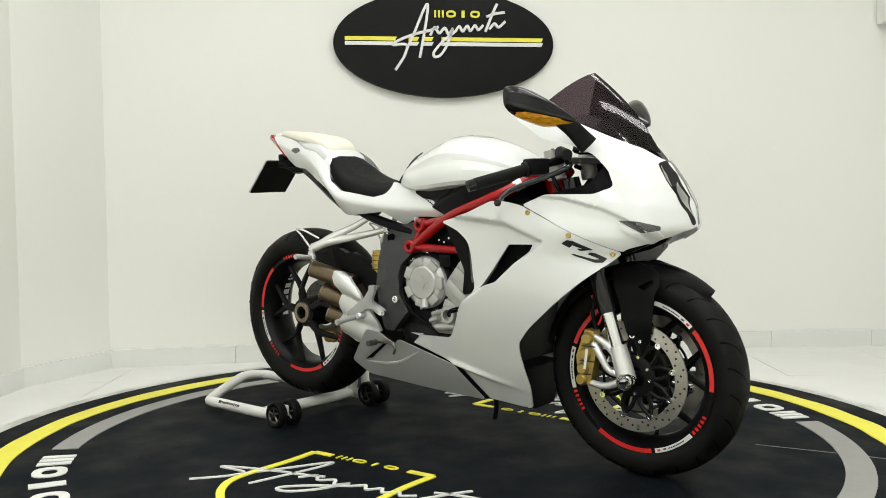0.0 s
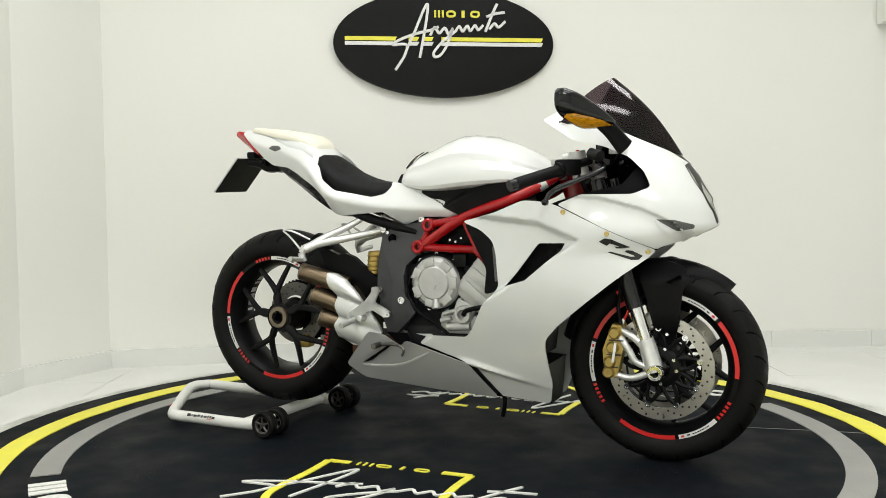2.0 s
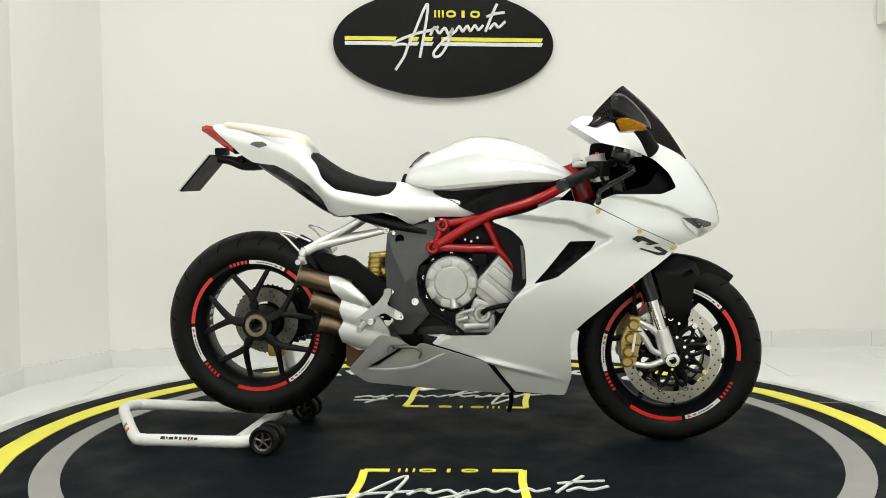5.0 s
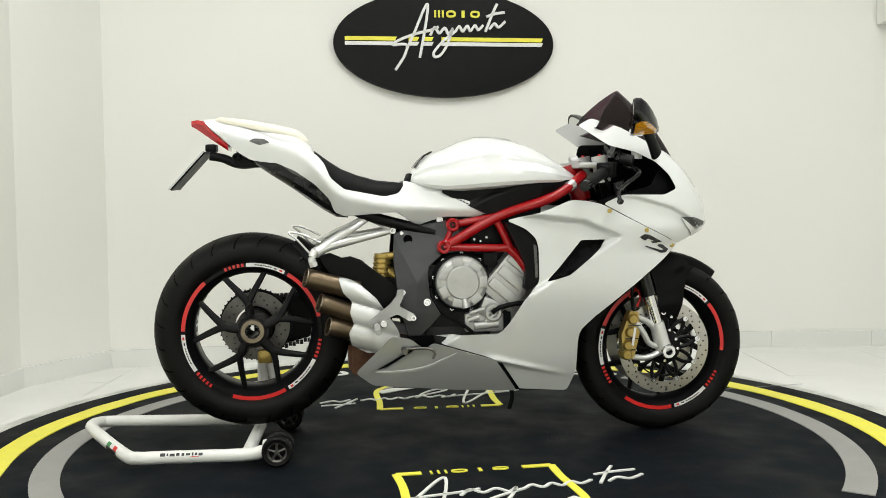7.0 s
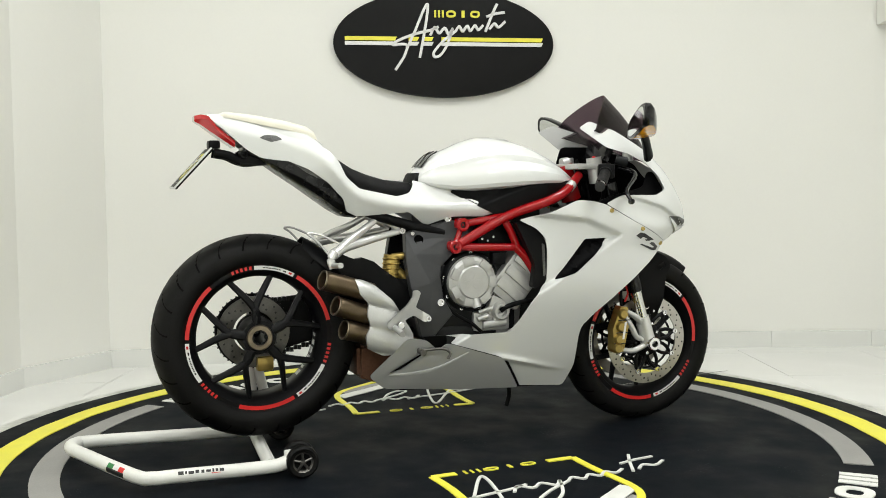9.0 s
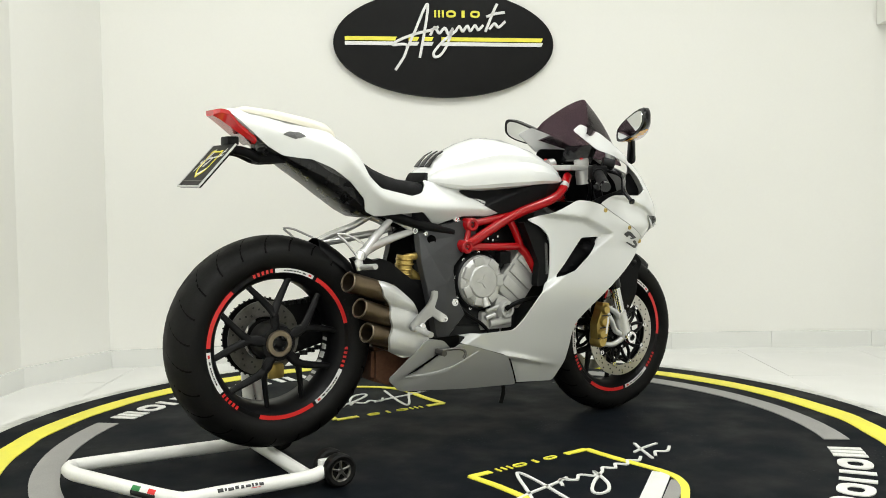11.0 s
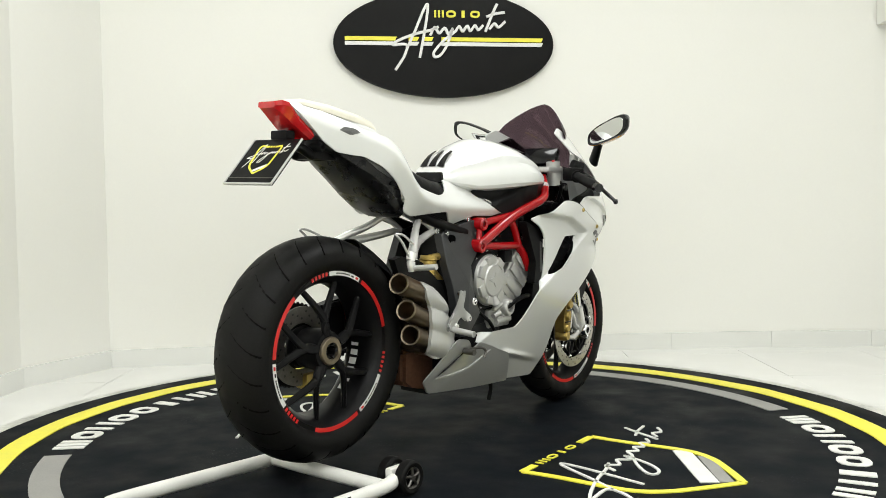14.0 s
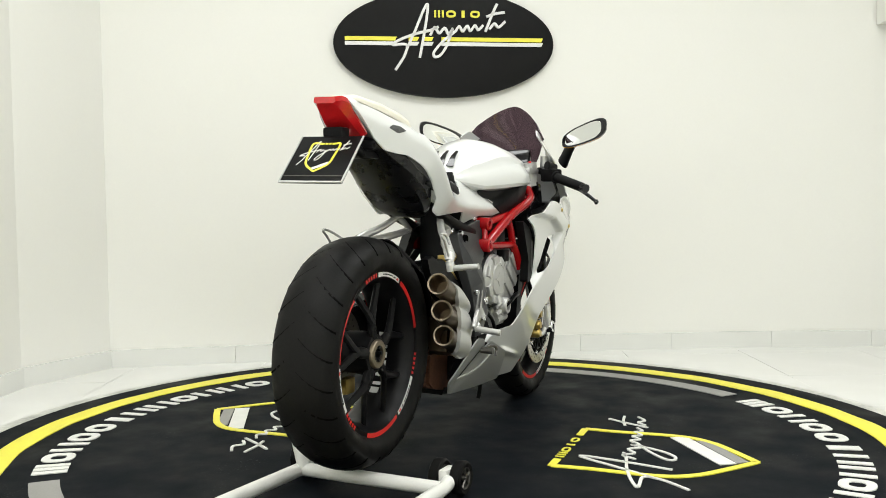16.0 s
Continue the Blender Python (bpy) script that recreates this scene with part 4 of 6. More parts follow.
    for s in (-1, 1):
        tube(bm, [(-0.60, s * 0.03, 0.935), (-0.68, s * 0.03, 0.925), (-0.735, s * 0.03, 0.945), (-0.775, s * 0.032, 0.952)], 0.014)
    box(bm, -0.70, -0.61, -0.045, 0.045, 0.915, 0.945, 0.006)
    ex = Vector((-0.893 + 0.793, 0, 0.849 - 0.958)).normalized()
    c = part("plate_carrier", bm, M_BLACKP, bike, "black plate carrier under the tail")
    bm = bmesh.new()
    loft(bm, [[Vector((-0.788, y, 0.966)) + ex * s + Vector((0.012 * k, 0, -0.012 * k)) for y, s in ((-0.088, 0.0), (0.088, 0.0), (0.088, 0.158), (-0.088, 0.158))] for k in (0.0, 0.5)])
    plate = part("dealer_plate", bm, M_BLACKP, c, "black dealer plate with a shield emblem", smooth=False)
    up = Vector((ex.z, 0, -ex.x))
    up = up if up.x < 0 else -up

    def on_plate(u, v, h):
        return Vector((-0.788, 0.005, 0.966)) + ex * v + Vector((0, -u, 0)) + up * h

    def plate_ribbon(pts, w, mat, name, n=4):
        b2 = bmesh.new()
        ribbon(b2, pts, w, 0.0004, 0.0012, n)
        for vtx in b2.verts:
            vtx.co = on_plate(vtx.co.x, vtx.co.y, vtx.co.z)
        part(name, b2, mat, plate, smooth=False)

    plate_ribbon([(-0.012, 0.028), (-0.04, 0.028), (-0.038, 0.07), (-0.032, 0.10), (0.0, 0.125)], 0.006, M_YEL, "shield_outline")
    plate_ribbon([(0.022, 0.028), (0.04, 0.028), (0.038, 0.07), (0.032, 0.10), (0.0, 0.125)], 0.006, M_YEL, "shield_outline")
    plate_ribbon([(-0.01, 0.117), (0.032, 0.095)], 0.008, M_WHST, "shield_stripe", 2)
    for u in (-0.010, 0.0, 0.010, 0.020):
        plate_ribbon([(u - 0.003, 0.028), (u + 0.003, 0.028)], 0.006, M_YEL, "yellow_bar", 2)
    plate_ribbon([(-0.083, 0.140), (0.092, 0.140)], 0.0022, M_DISC, "plate_fold", 2)
    for s in SCRIPT:
        plate_ribbon([(x * 0.23, 0.068 - y * 0.25) for x, y in s], 0.0026, M_WHST, "script_stroke", 3)
    bm = bmesh.new()
    for y0, y1, v0, v1 in ((-0.0915, -0.0885, 0.0, 0.161), (0.0885, 0.0915, 0.0, 0.161), (-0.0915, 0.0915, 0.158, 0.162)):
        loft(bm, [[Vector((-0.788, y, 0.966)) + ex * v + up * h for y, v in ((y0, v0), (y1, v0), (y1, v1), (y0, v1))] for h in (-0.003, 0.002)])
    part("plate_frame", bm, M_CAN, plate, "bright metal plate edge", smooth=False)
    bm = bmesh.new()
    box(bm, -0.79, -0.755, -0.03, 0.03, 0.965, 0.99, 0.006)
    part("plate_lamp", bm, M_BLACKP, c, "small black plate lamp")


# ---- wheels ----
def tyre(bm, R, width, rim_r, seg=96):
    """Tyre section: round crown, bulging wall, bead."""
    h, prof = width / 2, []
    for k in range(17):
        a = math.pi * k / 16
        prof.append((R - (h * 0.62) * (1 - math.sin(a)) ** 1.0, -h * math.cos(a)))
    wall = R - h * 0.62
    left = [(rim_r, -h * 0.74), (rim_r + (wall - rim_r) * 0.35, -h * 0.92), (rim_r + (wall - rim_r) * 0.72, -h * 1.0)]
    return lathe(bm, left + prof + [(r, -y) for r, y in reversed(left)], seg)


def arc_sticker(bm, r0, r1, y, a0, a1, side):
    n = max(2, int(abs(a1 - a0) / 4))
    cols = []
    for k in range(n + 1):
        a = radians(a0 + (a1 - a0) * k / n)
        cols.append([bm.verts.new((r * math.cos(a), y + side * h, r * math.sin(a))) for r, h in ((r0, 0), (r1, 0), (r1, 0.0012), (r0, 0.0012))])
    for a, b in zip(cols, cols[1:]):
        for k in range(4):
            bm.faces.new((a[k], a[(k + 1) % 4], b[(k + 1) % 4], b[k]))
    bm.faces.new(cols[0])
    bm.faces.new(cols[-1][::-1])
    return bm


def build_wheel(bike, name, x, z, R, width, phase, spokes, turn, hub_y, label):
    rim_r = 0.222
    w = tagged(new(name), label)
    w.parent = bike
    w.matrix_basis = pose(x, 0, z)
    t = part("tyre", tyre(bmesh.new(), R, width, rim_r - 0.004), M_RUB, w, "worn black road tyre", angle=60)
    # tread cuts
    for k in range(24):
        a = 2 * math.pi * k / 24
        for s in (-1, 1):
            bm = bmesh.new()
            pts = []
            for j in range(7):
                f = j / 6
                b = math.pi * (0.5 + s * (0.03 + 0.38 * f))
                rr = R - width * 0.31 * (1 - math.sin(b)) - 0.0046 + 0.0022 * f
                yy = -width / 2 * math.cos(b)
                aa = a + (0.14 if s > 0 else 0.0) + 0.34 * f - 0.16 * f * f
                pts.append((rr * math.cos(aa), yy, rr * math.sin(aa)))
            tube(bm, pts, 0.0052, 1, 5, r_end=0.0030)
            part("tread_groove", bm, M_GROOVE, t)
    h = width * 0.37
    bm = bmesh.new()
    lathe(bm, [(rim_r + 0.002, -h), (rim_r + 0.003, -h - 0.004), (rim_r - 0.012, -h - 0.004), (rim_r - 0.020, -h + 0.006), (rim_r - 0.034, -h * 0.55), (rim_r - 0.036, h * 0.55), (rim_r - 0.020, h - 0.006), (rim_r - 0.012, h + 0.004), (rim_r + 0.003, h + 0.004), (rim_r + 0.002, h)], 96)
    rim = part("rim", bm, M_RIMB, w, "satin black cast rim", angle=50)
    for s in (-1, 1):
        y = s * (h + 0.0045)
        for k in range(3):
            a = phase + 120 * k
            for a0, a1, mt in ((0, 46, M_REDST), (49, 82, M_WHST)):
                part("rim_sticker", arc_sticker(bmesh.new(), rim_r - 0.011, rim_r + 0.0015, y, a + a0, a + a1, s), mt, rim, "red rim stripe" if mt is M_REDST else "white rim stripe", smooth=False)
            for j in range(5):
                part("rim_sticker", arc_sticker(bmesh.new(), rim_r - 0.010, rim_r + 0.001, y, a + 84 + j * 3.6, a + 86 + j * 3.6, s), M_REDST, rim, "red rim dash", smooth=False)
            part("rim_mark", arc_sticker(bmesh.new(), rim_r - 0.008, rim_r - 0.002, y + s * 0.0012, a + 51, a + 53.5, s), M_REDST, rim, "small red bar", smooth=False)
            for j, (b0, b1) in enumerate(((56, 58.5), (60.5, 62), (62.5, 64), (64.5, 66.5), (67, 68), (68.5, 70.5), (71, 72.5), (73, 75))):
                part("rim_mark", arc_sticker(bmesh.new(), rim_r - (0.0075 if j == 0 else 0.0065), rim_r - 0.0035, y + s * 0.0012, a + b0, a + b1, s), M_BLST, rim, "small dark bar", smooth=False)
    if width > 0.15:
        for a0 in (-48, 132):
            for j, wide in enumerate((6, 3, 6, 6, 5, 3, 6)):
                bm = bmesh.new()
                arc = [radians(a0 + 8.5 * j + wide * q / 3) for q in range(4)]
                loft(bm, [[(r * math.cos(a), yy, r * math.sin(a)) for r, yy in ((rim_r - 0.0365, 0.004), (rim_r - 0.0365, 0.030), (rim_r - 0.0352, 0.030), (rim_r - 0.0352, 0.004))] for a in arc])
                part("barrel_mark", bm, M_WHST, rim, "plain white mark", smooth=False)
    # spokes: pairs that part towards the rim
    n = spokes
    for k in range(n):
        a = radians(turn + 360 * k / n)
        bm = bmesh.new()
        for spread in (-1, 1):
            b = a + spread * radians(360 / n * 0.27)
            p0 = Vector((0.045 * math.cos(a), hub_y * 0.95, 0.045 * math.sin(a)))
            p1 = Vector((0.095 * math.cos(a + spread * 0.03), hub_y * 0.92, 0.095 * math.sin(a + spread * 0.03)))
            p2 = Vector(((rim_r - 0.028) * math.cos(b), hub_y * 0.72, (rim_r - 0.028) * math.sin(b)))
            tube(bm, [p0, p1, p2], 0.016, 5, 8, r_end=0.009, flat=0.8)
        part("spoke", bm, M_RIMB, w)
    bm = bmesh.new()
    lathe(bm, [(0.020, -abs(hub_y) - 0.006), (0.052, -abs(hub_y) - 0.004), (0.060, -abs(hub_y) * 0.5), (0.055, 0.06), (0.020, 0.06)], 40)
    part("hub", bm, M_RIMB, w, "black wheel hub")
    return w


def disc(bm, r0, r1, t, y, holes=30):
    lathe(bm, [(r0, y - t), (r1, y - t), (r1, y + t), (r0, y + t)], 90)
    return bm


def build_front(bike):
    x, z = 0.726, 0.297
    w = build_wheel(bike, "front_wheel", x, z, 0.298, 0.120, -6, 5, 6.5, 0.03, "front wheel with black spokes and red-white rim tape")
    for side in (-1, 1):
        bm = disc(bmesh.new(), 0.122, 0.158, 0.0025, side * 0.070)
        d = part("brake_disc", bm, M_STEEL, w, "drilled steel brake disc")
        bm = bmesh.new()
        for k in range(54):
            a = 2 * math.pi * k / 54
            r = (0.130, 0.140, 0.150)[k % 3]
            lathe(bm, [(0.0004, 0.0), (0.0034, 0.0), (0.0034, 0.0006), (0.0004, 0.0006)], 8, "y", Matrix.Translation((r * math.cos(a), side * 0.0727 - (0.0006 if side < 0 else 0), r * math.sin(a))))
        tagged(part("disc_holes", bm, M_BLST, d, smooth=False), "drilled holes", kind="stuff")
        bm = lathe(bmesh.new(), [(0.030, side * 0.058), (0.056, side * 0.058), (0.060, side * 0.062), (0.060, side * 0.070), (0.056, side * 0.073), (0.030, side * 0.073)], 40)
        part("disc_carrier", bm, M_RIMB, d, "black disc carrier ring")
        bm = lathe(bmesh.new(), [(0.099, side * 0.063), (0.104, side * 0.063), (0.104, side * 0.070), (0.099, side * 0.070)], 60)
        part("carrier_rib", bm, M_RIMB, d)
        for k in range(9):
            a = radians(40 * k + 12)
            bm = bmesh.new()
            for da in (-0.30, 0.30):
                tube(bm, [(0.052 * math.cos(a + da), side * 0.066, 0.052 * math.sin(a + da)), (0.088 * math.cos(a + da * 0.55), side * 0.067, 0.088 * math.sin(a + da * 0.55)), (0.117 * math.cos(a), side * 0.067, 0.117 * math.sin(a))], 0.0065, 4, 8)
            part("disc_arm", bm, M_RIMB, d)
            bm = bmesh.new()
            bolt(bm, 0.119 * math.cos(a), side * 0.0715, 0.119 * math.sin(a), 0.0095, 0.006, side)
            part("disc_bobbin", bm, M_CHROME, d)
            if k % 2 == 0:
                part("carrier_bolt", bolt(bmesh.new(), 0.048 * math.cos(a + 0.35), side * 0.073, 0.048 * math.sin(a + 0.35), 0.0055, 0.004, side), M_CHROME, d)
        # fork leg
        top, low = Vector((0.545, side * 0.098, 0.86)), Vector((0.700, side * 0.098, 0.345))
        f = tagged(new("fork_leg"), "fork leg with dark outer tube and chromed slider")
        f.parent = bike
        bm = tube(bmesh.new(), [top, top.lerp(low, 0.74)], 0.026, 1, 20)
        part("outer_tube", bm, M_GLOSSB, f, "black outer fork tube")
        bm = tube(bmesh.new(), [top.lerp(low, 0.74), low], 0.0205, 1, 20)
        part("slider", bm, M_CHROME, f, "chromed fork slider")
        bm = bmesh.new()
        tube(bm, [top.lerp(low, 0.92), low, (0.716, side * 0.100, 0.290)], 0.025, 3, 16, r_end=0.028)
        tube(bm, [(0.712, side * 0.104, 0.30), (0.664, side * 0.106, 0.315), (0.640, side * 0.108, 0.352), (0.612, side * 0.104, 0.392)], 0.009, 5, 10, r_end=0.012)
        tube(bm, [(0.706, side * 0.104, 0.288), (0.650, side * 0.106, 0.268), (0.596, side * 0.104, 0.274)], 0.011, 5, 10, r_end=0.010)
        tube(bm, [(0.700, side * 0.104, 0.345), (0.66, side * 0.106, 0.386), (0.618, side * 0.104, 0.410)], 0.013, 5, 10, r_end=0.009)
        part("fork_foot", bm, M_BRUSH, f, "bright forged fork foot")
        bm = bmesh.new()
        lathe(bm, [(0.012, side * -0.01), (0.012, side * 0.012), (0.021, side * 0.012), (0.024, side * 0.008), (0.024, -0.02 * side), (0.012, -0.02 * side)], 28, "y", Matrix.Translation((0.721, side * 0.122, 0.291)))
        part("axle_nut", bm, M_CHROME, f, "bright hollow axle end")
        c = bmesh.new()
        for k, (cx, cz) in enumerate(((0.612, 0.402), (0.604, 0.358), (0.596, 0.314), (0.592, 0.282))):
            lathe(c, [(0.001, side * 0.026), (0.013, side * 0.026), (0.0185, side * 0.018), (0.0195, -side * 0.022), (0.001, -side * 0.022)], 20, "y", Matrix.Translation((cx - 0.012, side * 0.100, cz)), closed=False)
        loft(c, [[(0.568, y, 0.268), (0.606, y, 0.268), (0.626, y, 0.36), (0.620, y, 0.425), (0.592, y, 0.428), (0.562, y, 0.35)] for y in (side * 0.076, side * 0.114)])
        cal = part("caliper", c, M_GOLD, f, "gold radial brake caliper", angle=35)
        for cx, cz in ((0.617, 0.380), (0.609, 0.336), (0.600, 0.298)):
            bm = box(bmesh.new(), cx - 0.034, cx + 0.010, -0.006, 0.006, cz - 0.0020, cz + 0.0020, 0.001, Matrix.Translation((0, side * 0.1120, 0)))
            part("caliper_slot", bm, M_BLST, cal, "dark slot between the pistons", smooth=False)
        bm = bmesh.new()
        loft(bm, [[(0.592, y, 0.315), (0.600, y, 0.315), (0.609, y, 0.375), (0.601, y, 0.375)] for y in (side * 0.1265, side * 0.1275)])
        part("caliper_mark", bm, M_WHST, cal, "plain pale bar", smooth=False)
        bm = tube(bmesh.new(), [(0.612, side * 0.085, 0.425), (0.605, side * 0.09, 0.48), (0.612, side * 0.085, 0.54), (0.60, side * 0.08, 0.60)], 0.006)
        part("brake_hose", bm, M_BLACKP, f, "black brake hose")
        bm = bmesh.new()
        for px, pz in ((0.623, 0.44), (0.598, 0.47)):
            tube(bm, [(px, side * 0.088, pz), (px + 0.012, side * 0.088, pz + 0.03), (px + 0.004, side * 0.088, pz + 0.055)], 0.0036)
        part("hose_fitting", bm, M_REDST, f, "red and silver hose fitting")
    # mudguard over the wheel
    rows = []
    for k in range(21):
        a = radians(50 + 116 * k / 20)
        row = []
        for j in range(13):
            b = -1 + j / 6
            r = 0.314 + 0.010 * (1 - b * b) - 0.03 * abs(b) ** 3
            taper = 0.22 + 0.78 * min(1, k / 8)
            row.append((x + r * math.cos(a), 0.072 * b * taper, z + r * math.sin(a)))
        rows.append(row)
    bm = patch(bmesh.new(), rows, 0.003, lambda p: (Vector((x, p.y * 0.6, z)) - p).normalized())
    mg = part("front_mudguard", bm, M_BLACKP, bike, "matt black front mudguard", angle=50)
    for side in (-1, 1):
        q = [(0.660, 0.60), (0.735, 0.622), (0.80, 0.598), (0.815, 0.560), (0.795, 0.535), (0.785, 0.44), (0.765, 0.37), (0.738, 0.335), (0.722, 0.355), (0.690, 0.50)]
        part("mudguard_cheek", panel(bmesh.new(), q, lambda px, pz: 0.066 + 0.020 * step_up(pz, 0.36, 0.46) - 0.03 * step_up(pz, 0.55, 0.63), 0.004, 0.02, [[(0.745, 0.555), (0.788, 0.578), (0.795, 0.565), (0.765, 0.545)]], side), M_BLACKP, mg, "black mudguard side blade")
        for bx, bz in ((0.748, 0.40), (0.742, 0.355)):
            bm = bmesh.new()
            bolt(bm, bx, side * 0.076, bz, 0.005, 0.006, side)
            part("mudguard_bolt", bm, M_CHROME, mg)
    # clamps, bars, levers
    bm = bmesh.new()
    box(bm, 0.555, 0.625, -0.12, 0.12, 0.66, 0.70, 0.008)
    y = part("fork_yoke", bm, M_ALU, bike, "cast fork yoke")
    bm = bmesh.new()
    tube(bm, [(0.415, 0, 0.925), (0.44, 0, 0.93)], 0.02, 1, 14)
    box(bm, 0.41, 0.53, -0.125, 0.125, 0.905, 0.925, 0.008)
    tube(bm, [(0.50, -0.098, 0.86), (0.485, -0.098, 0.945)], 0.026, 1, 18)
    tube(bm, [(0.50, 0.098, 0.86), (0.485, 0.098, 0.945)], 0.026, 1, 18)
    part("top_clamp", bm, M_ALU, y, "bright top clamp")
    for side in (-1, 1):
        a, b = Vector((0.532, side * 0.118, 0.918)), Vector((0.372, side * 0.341, 0.852))
        hb = tagged(new("handlebar"), "clip-on handlebar with black grip and lever")
        hb.parent = bike
        part("bar", tube(bmesh.new(), [a, b], 0.012, 1, 14), M_BLACKP, hb, "black clip-on bar")
        bm = bmesh.new()
        tube(bm, [a.lerp(b, 0.42), a.lerp(b, 0.97)], 0.0175, 1, 18)
        tube(bm, [a.lerp(b, 0.40), a.lerp(b, 0.43)], 0.023, 1, 18)
        part("grip", bm, M_SEAT, hb, "black rubber grip")
        part("bar_end", tube(bmesh.new(), [a.lerp(b, 0.97), a.lerp(b, 1.05)], 0.0165, 1, 18), M_GLOSSB, hb, "black bar end")
        bm = bmesh.new()
        box(bm, -0.028, 0.028, -0.03, 0.03, -0.024, 0.024, 0.008, Matrix.Translation(a.lerp(b, 0.30)) @ pose(0, 0, 0, 0, 0, side * 28))
        part("switch_block", bm, M_BLACKP, hb, "black switch block")
        bm = bmesh.new()
        tube(bm, [a + Vector((0.03, side * 0.02, -0.005)), a + Vector((0.055, side * 0.08, -0.03)), b + Vector((0.115, -side * 0.03, -0.015)), b + Vector((0.10, side * 0.02, -0.048))], 0.0095, 8, 10, r_end=0.006)
        lathe(bm, [(0.001, -0.009), (0.009, -0.005), (0.010, 0.004), (0.001, 0.009)], 12, "y", Matrix.Translation(b + Vector((0.10, side * 0.022, -0.050))), closed=False)
        part("lever", bm, M_GLOSSB, hb, "black brake lever with a round end" if side < 0 else "black clutch lever with a round end")
        bm = bmesh.new()
        tube(bm, [a + Vector((0.01, side * 0.03, 0.02)), a + Vector((0.045, side * 0.05, 0.01))], 0.017, 1, 14)
        part("master_cylinder", bm, M_DARKG, hb, "dark master cylinder")
        bm = bmesh.new()
        lathe(bm, [(0.001, 0.022), (0.017, 0.022), (0.018, -0.018), (0.001, -0.018)], 20, "z", Matrix.Translation(a + Vector((0.075, side * 0.0, 0.035))), closed=False)
        part("fluid_reservoir", bm, M_CAN, hb, "small pale fluid reservoir")
        bm = bmesh.new()
        lathe(bm, [(0.001, 0.000), (0.005, 0.000), (0.006, -0.012), (0.001, -0.012)], 14, "z", Matrix.Translation((0.487, side * 0.098, 0.951)), closed=False)
        part("preload_cap", bm, M_REDST, hb, "small red adjuster cap")
    bm = bmesh.new()
    box(bm, 0.545, 0.575, -0.075, 0.075, 0.93, 1.00, 0.012, Matrix.Translation((0.56, 0, 0.965)) @ pose(0, 0, 0, 0, 25, 0) @ Matrix.Translation((-0.56, 0, -0.965)))
    part("dashboard", bm, M_GLOSSB, bike, "dark instrument cluster")
    for side in (-1, 1):
        bm = tube(bmesh.new(), [(0.47, side * 0.06, 0.90), (0.50, side * 0.12, 0.87), (0.52, side * 0.10, 0.80), (0.48, side * 0.06, 0.74)], 0.007)
        part("cable", bm, M_BLACKP, bike, "black control cable")


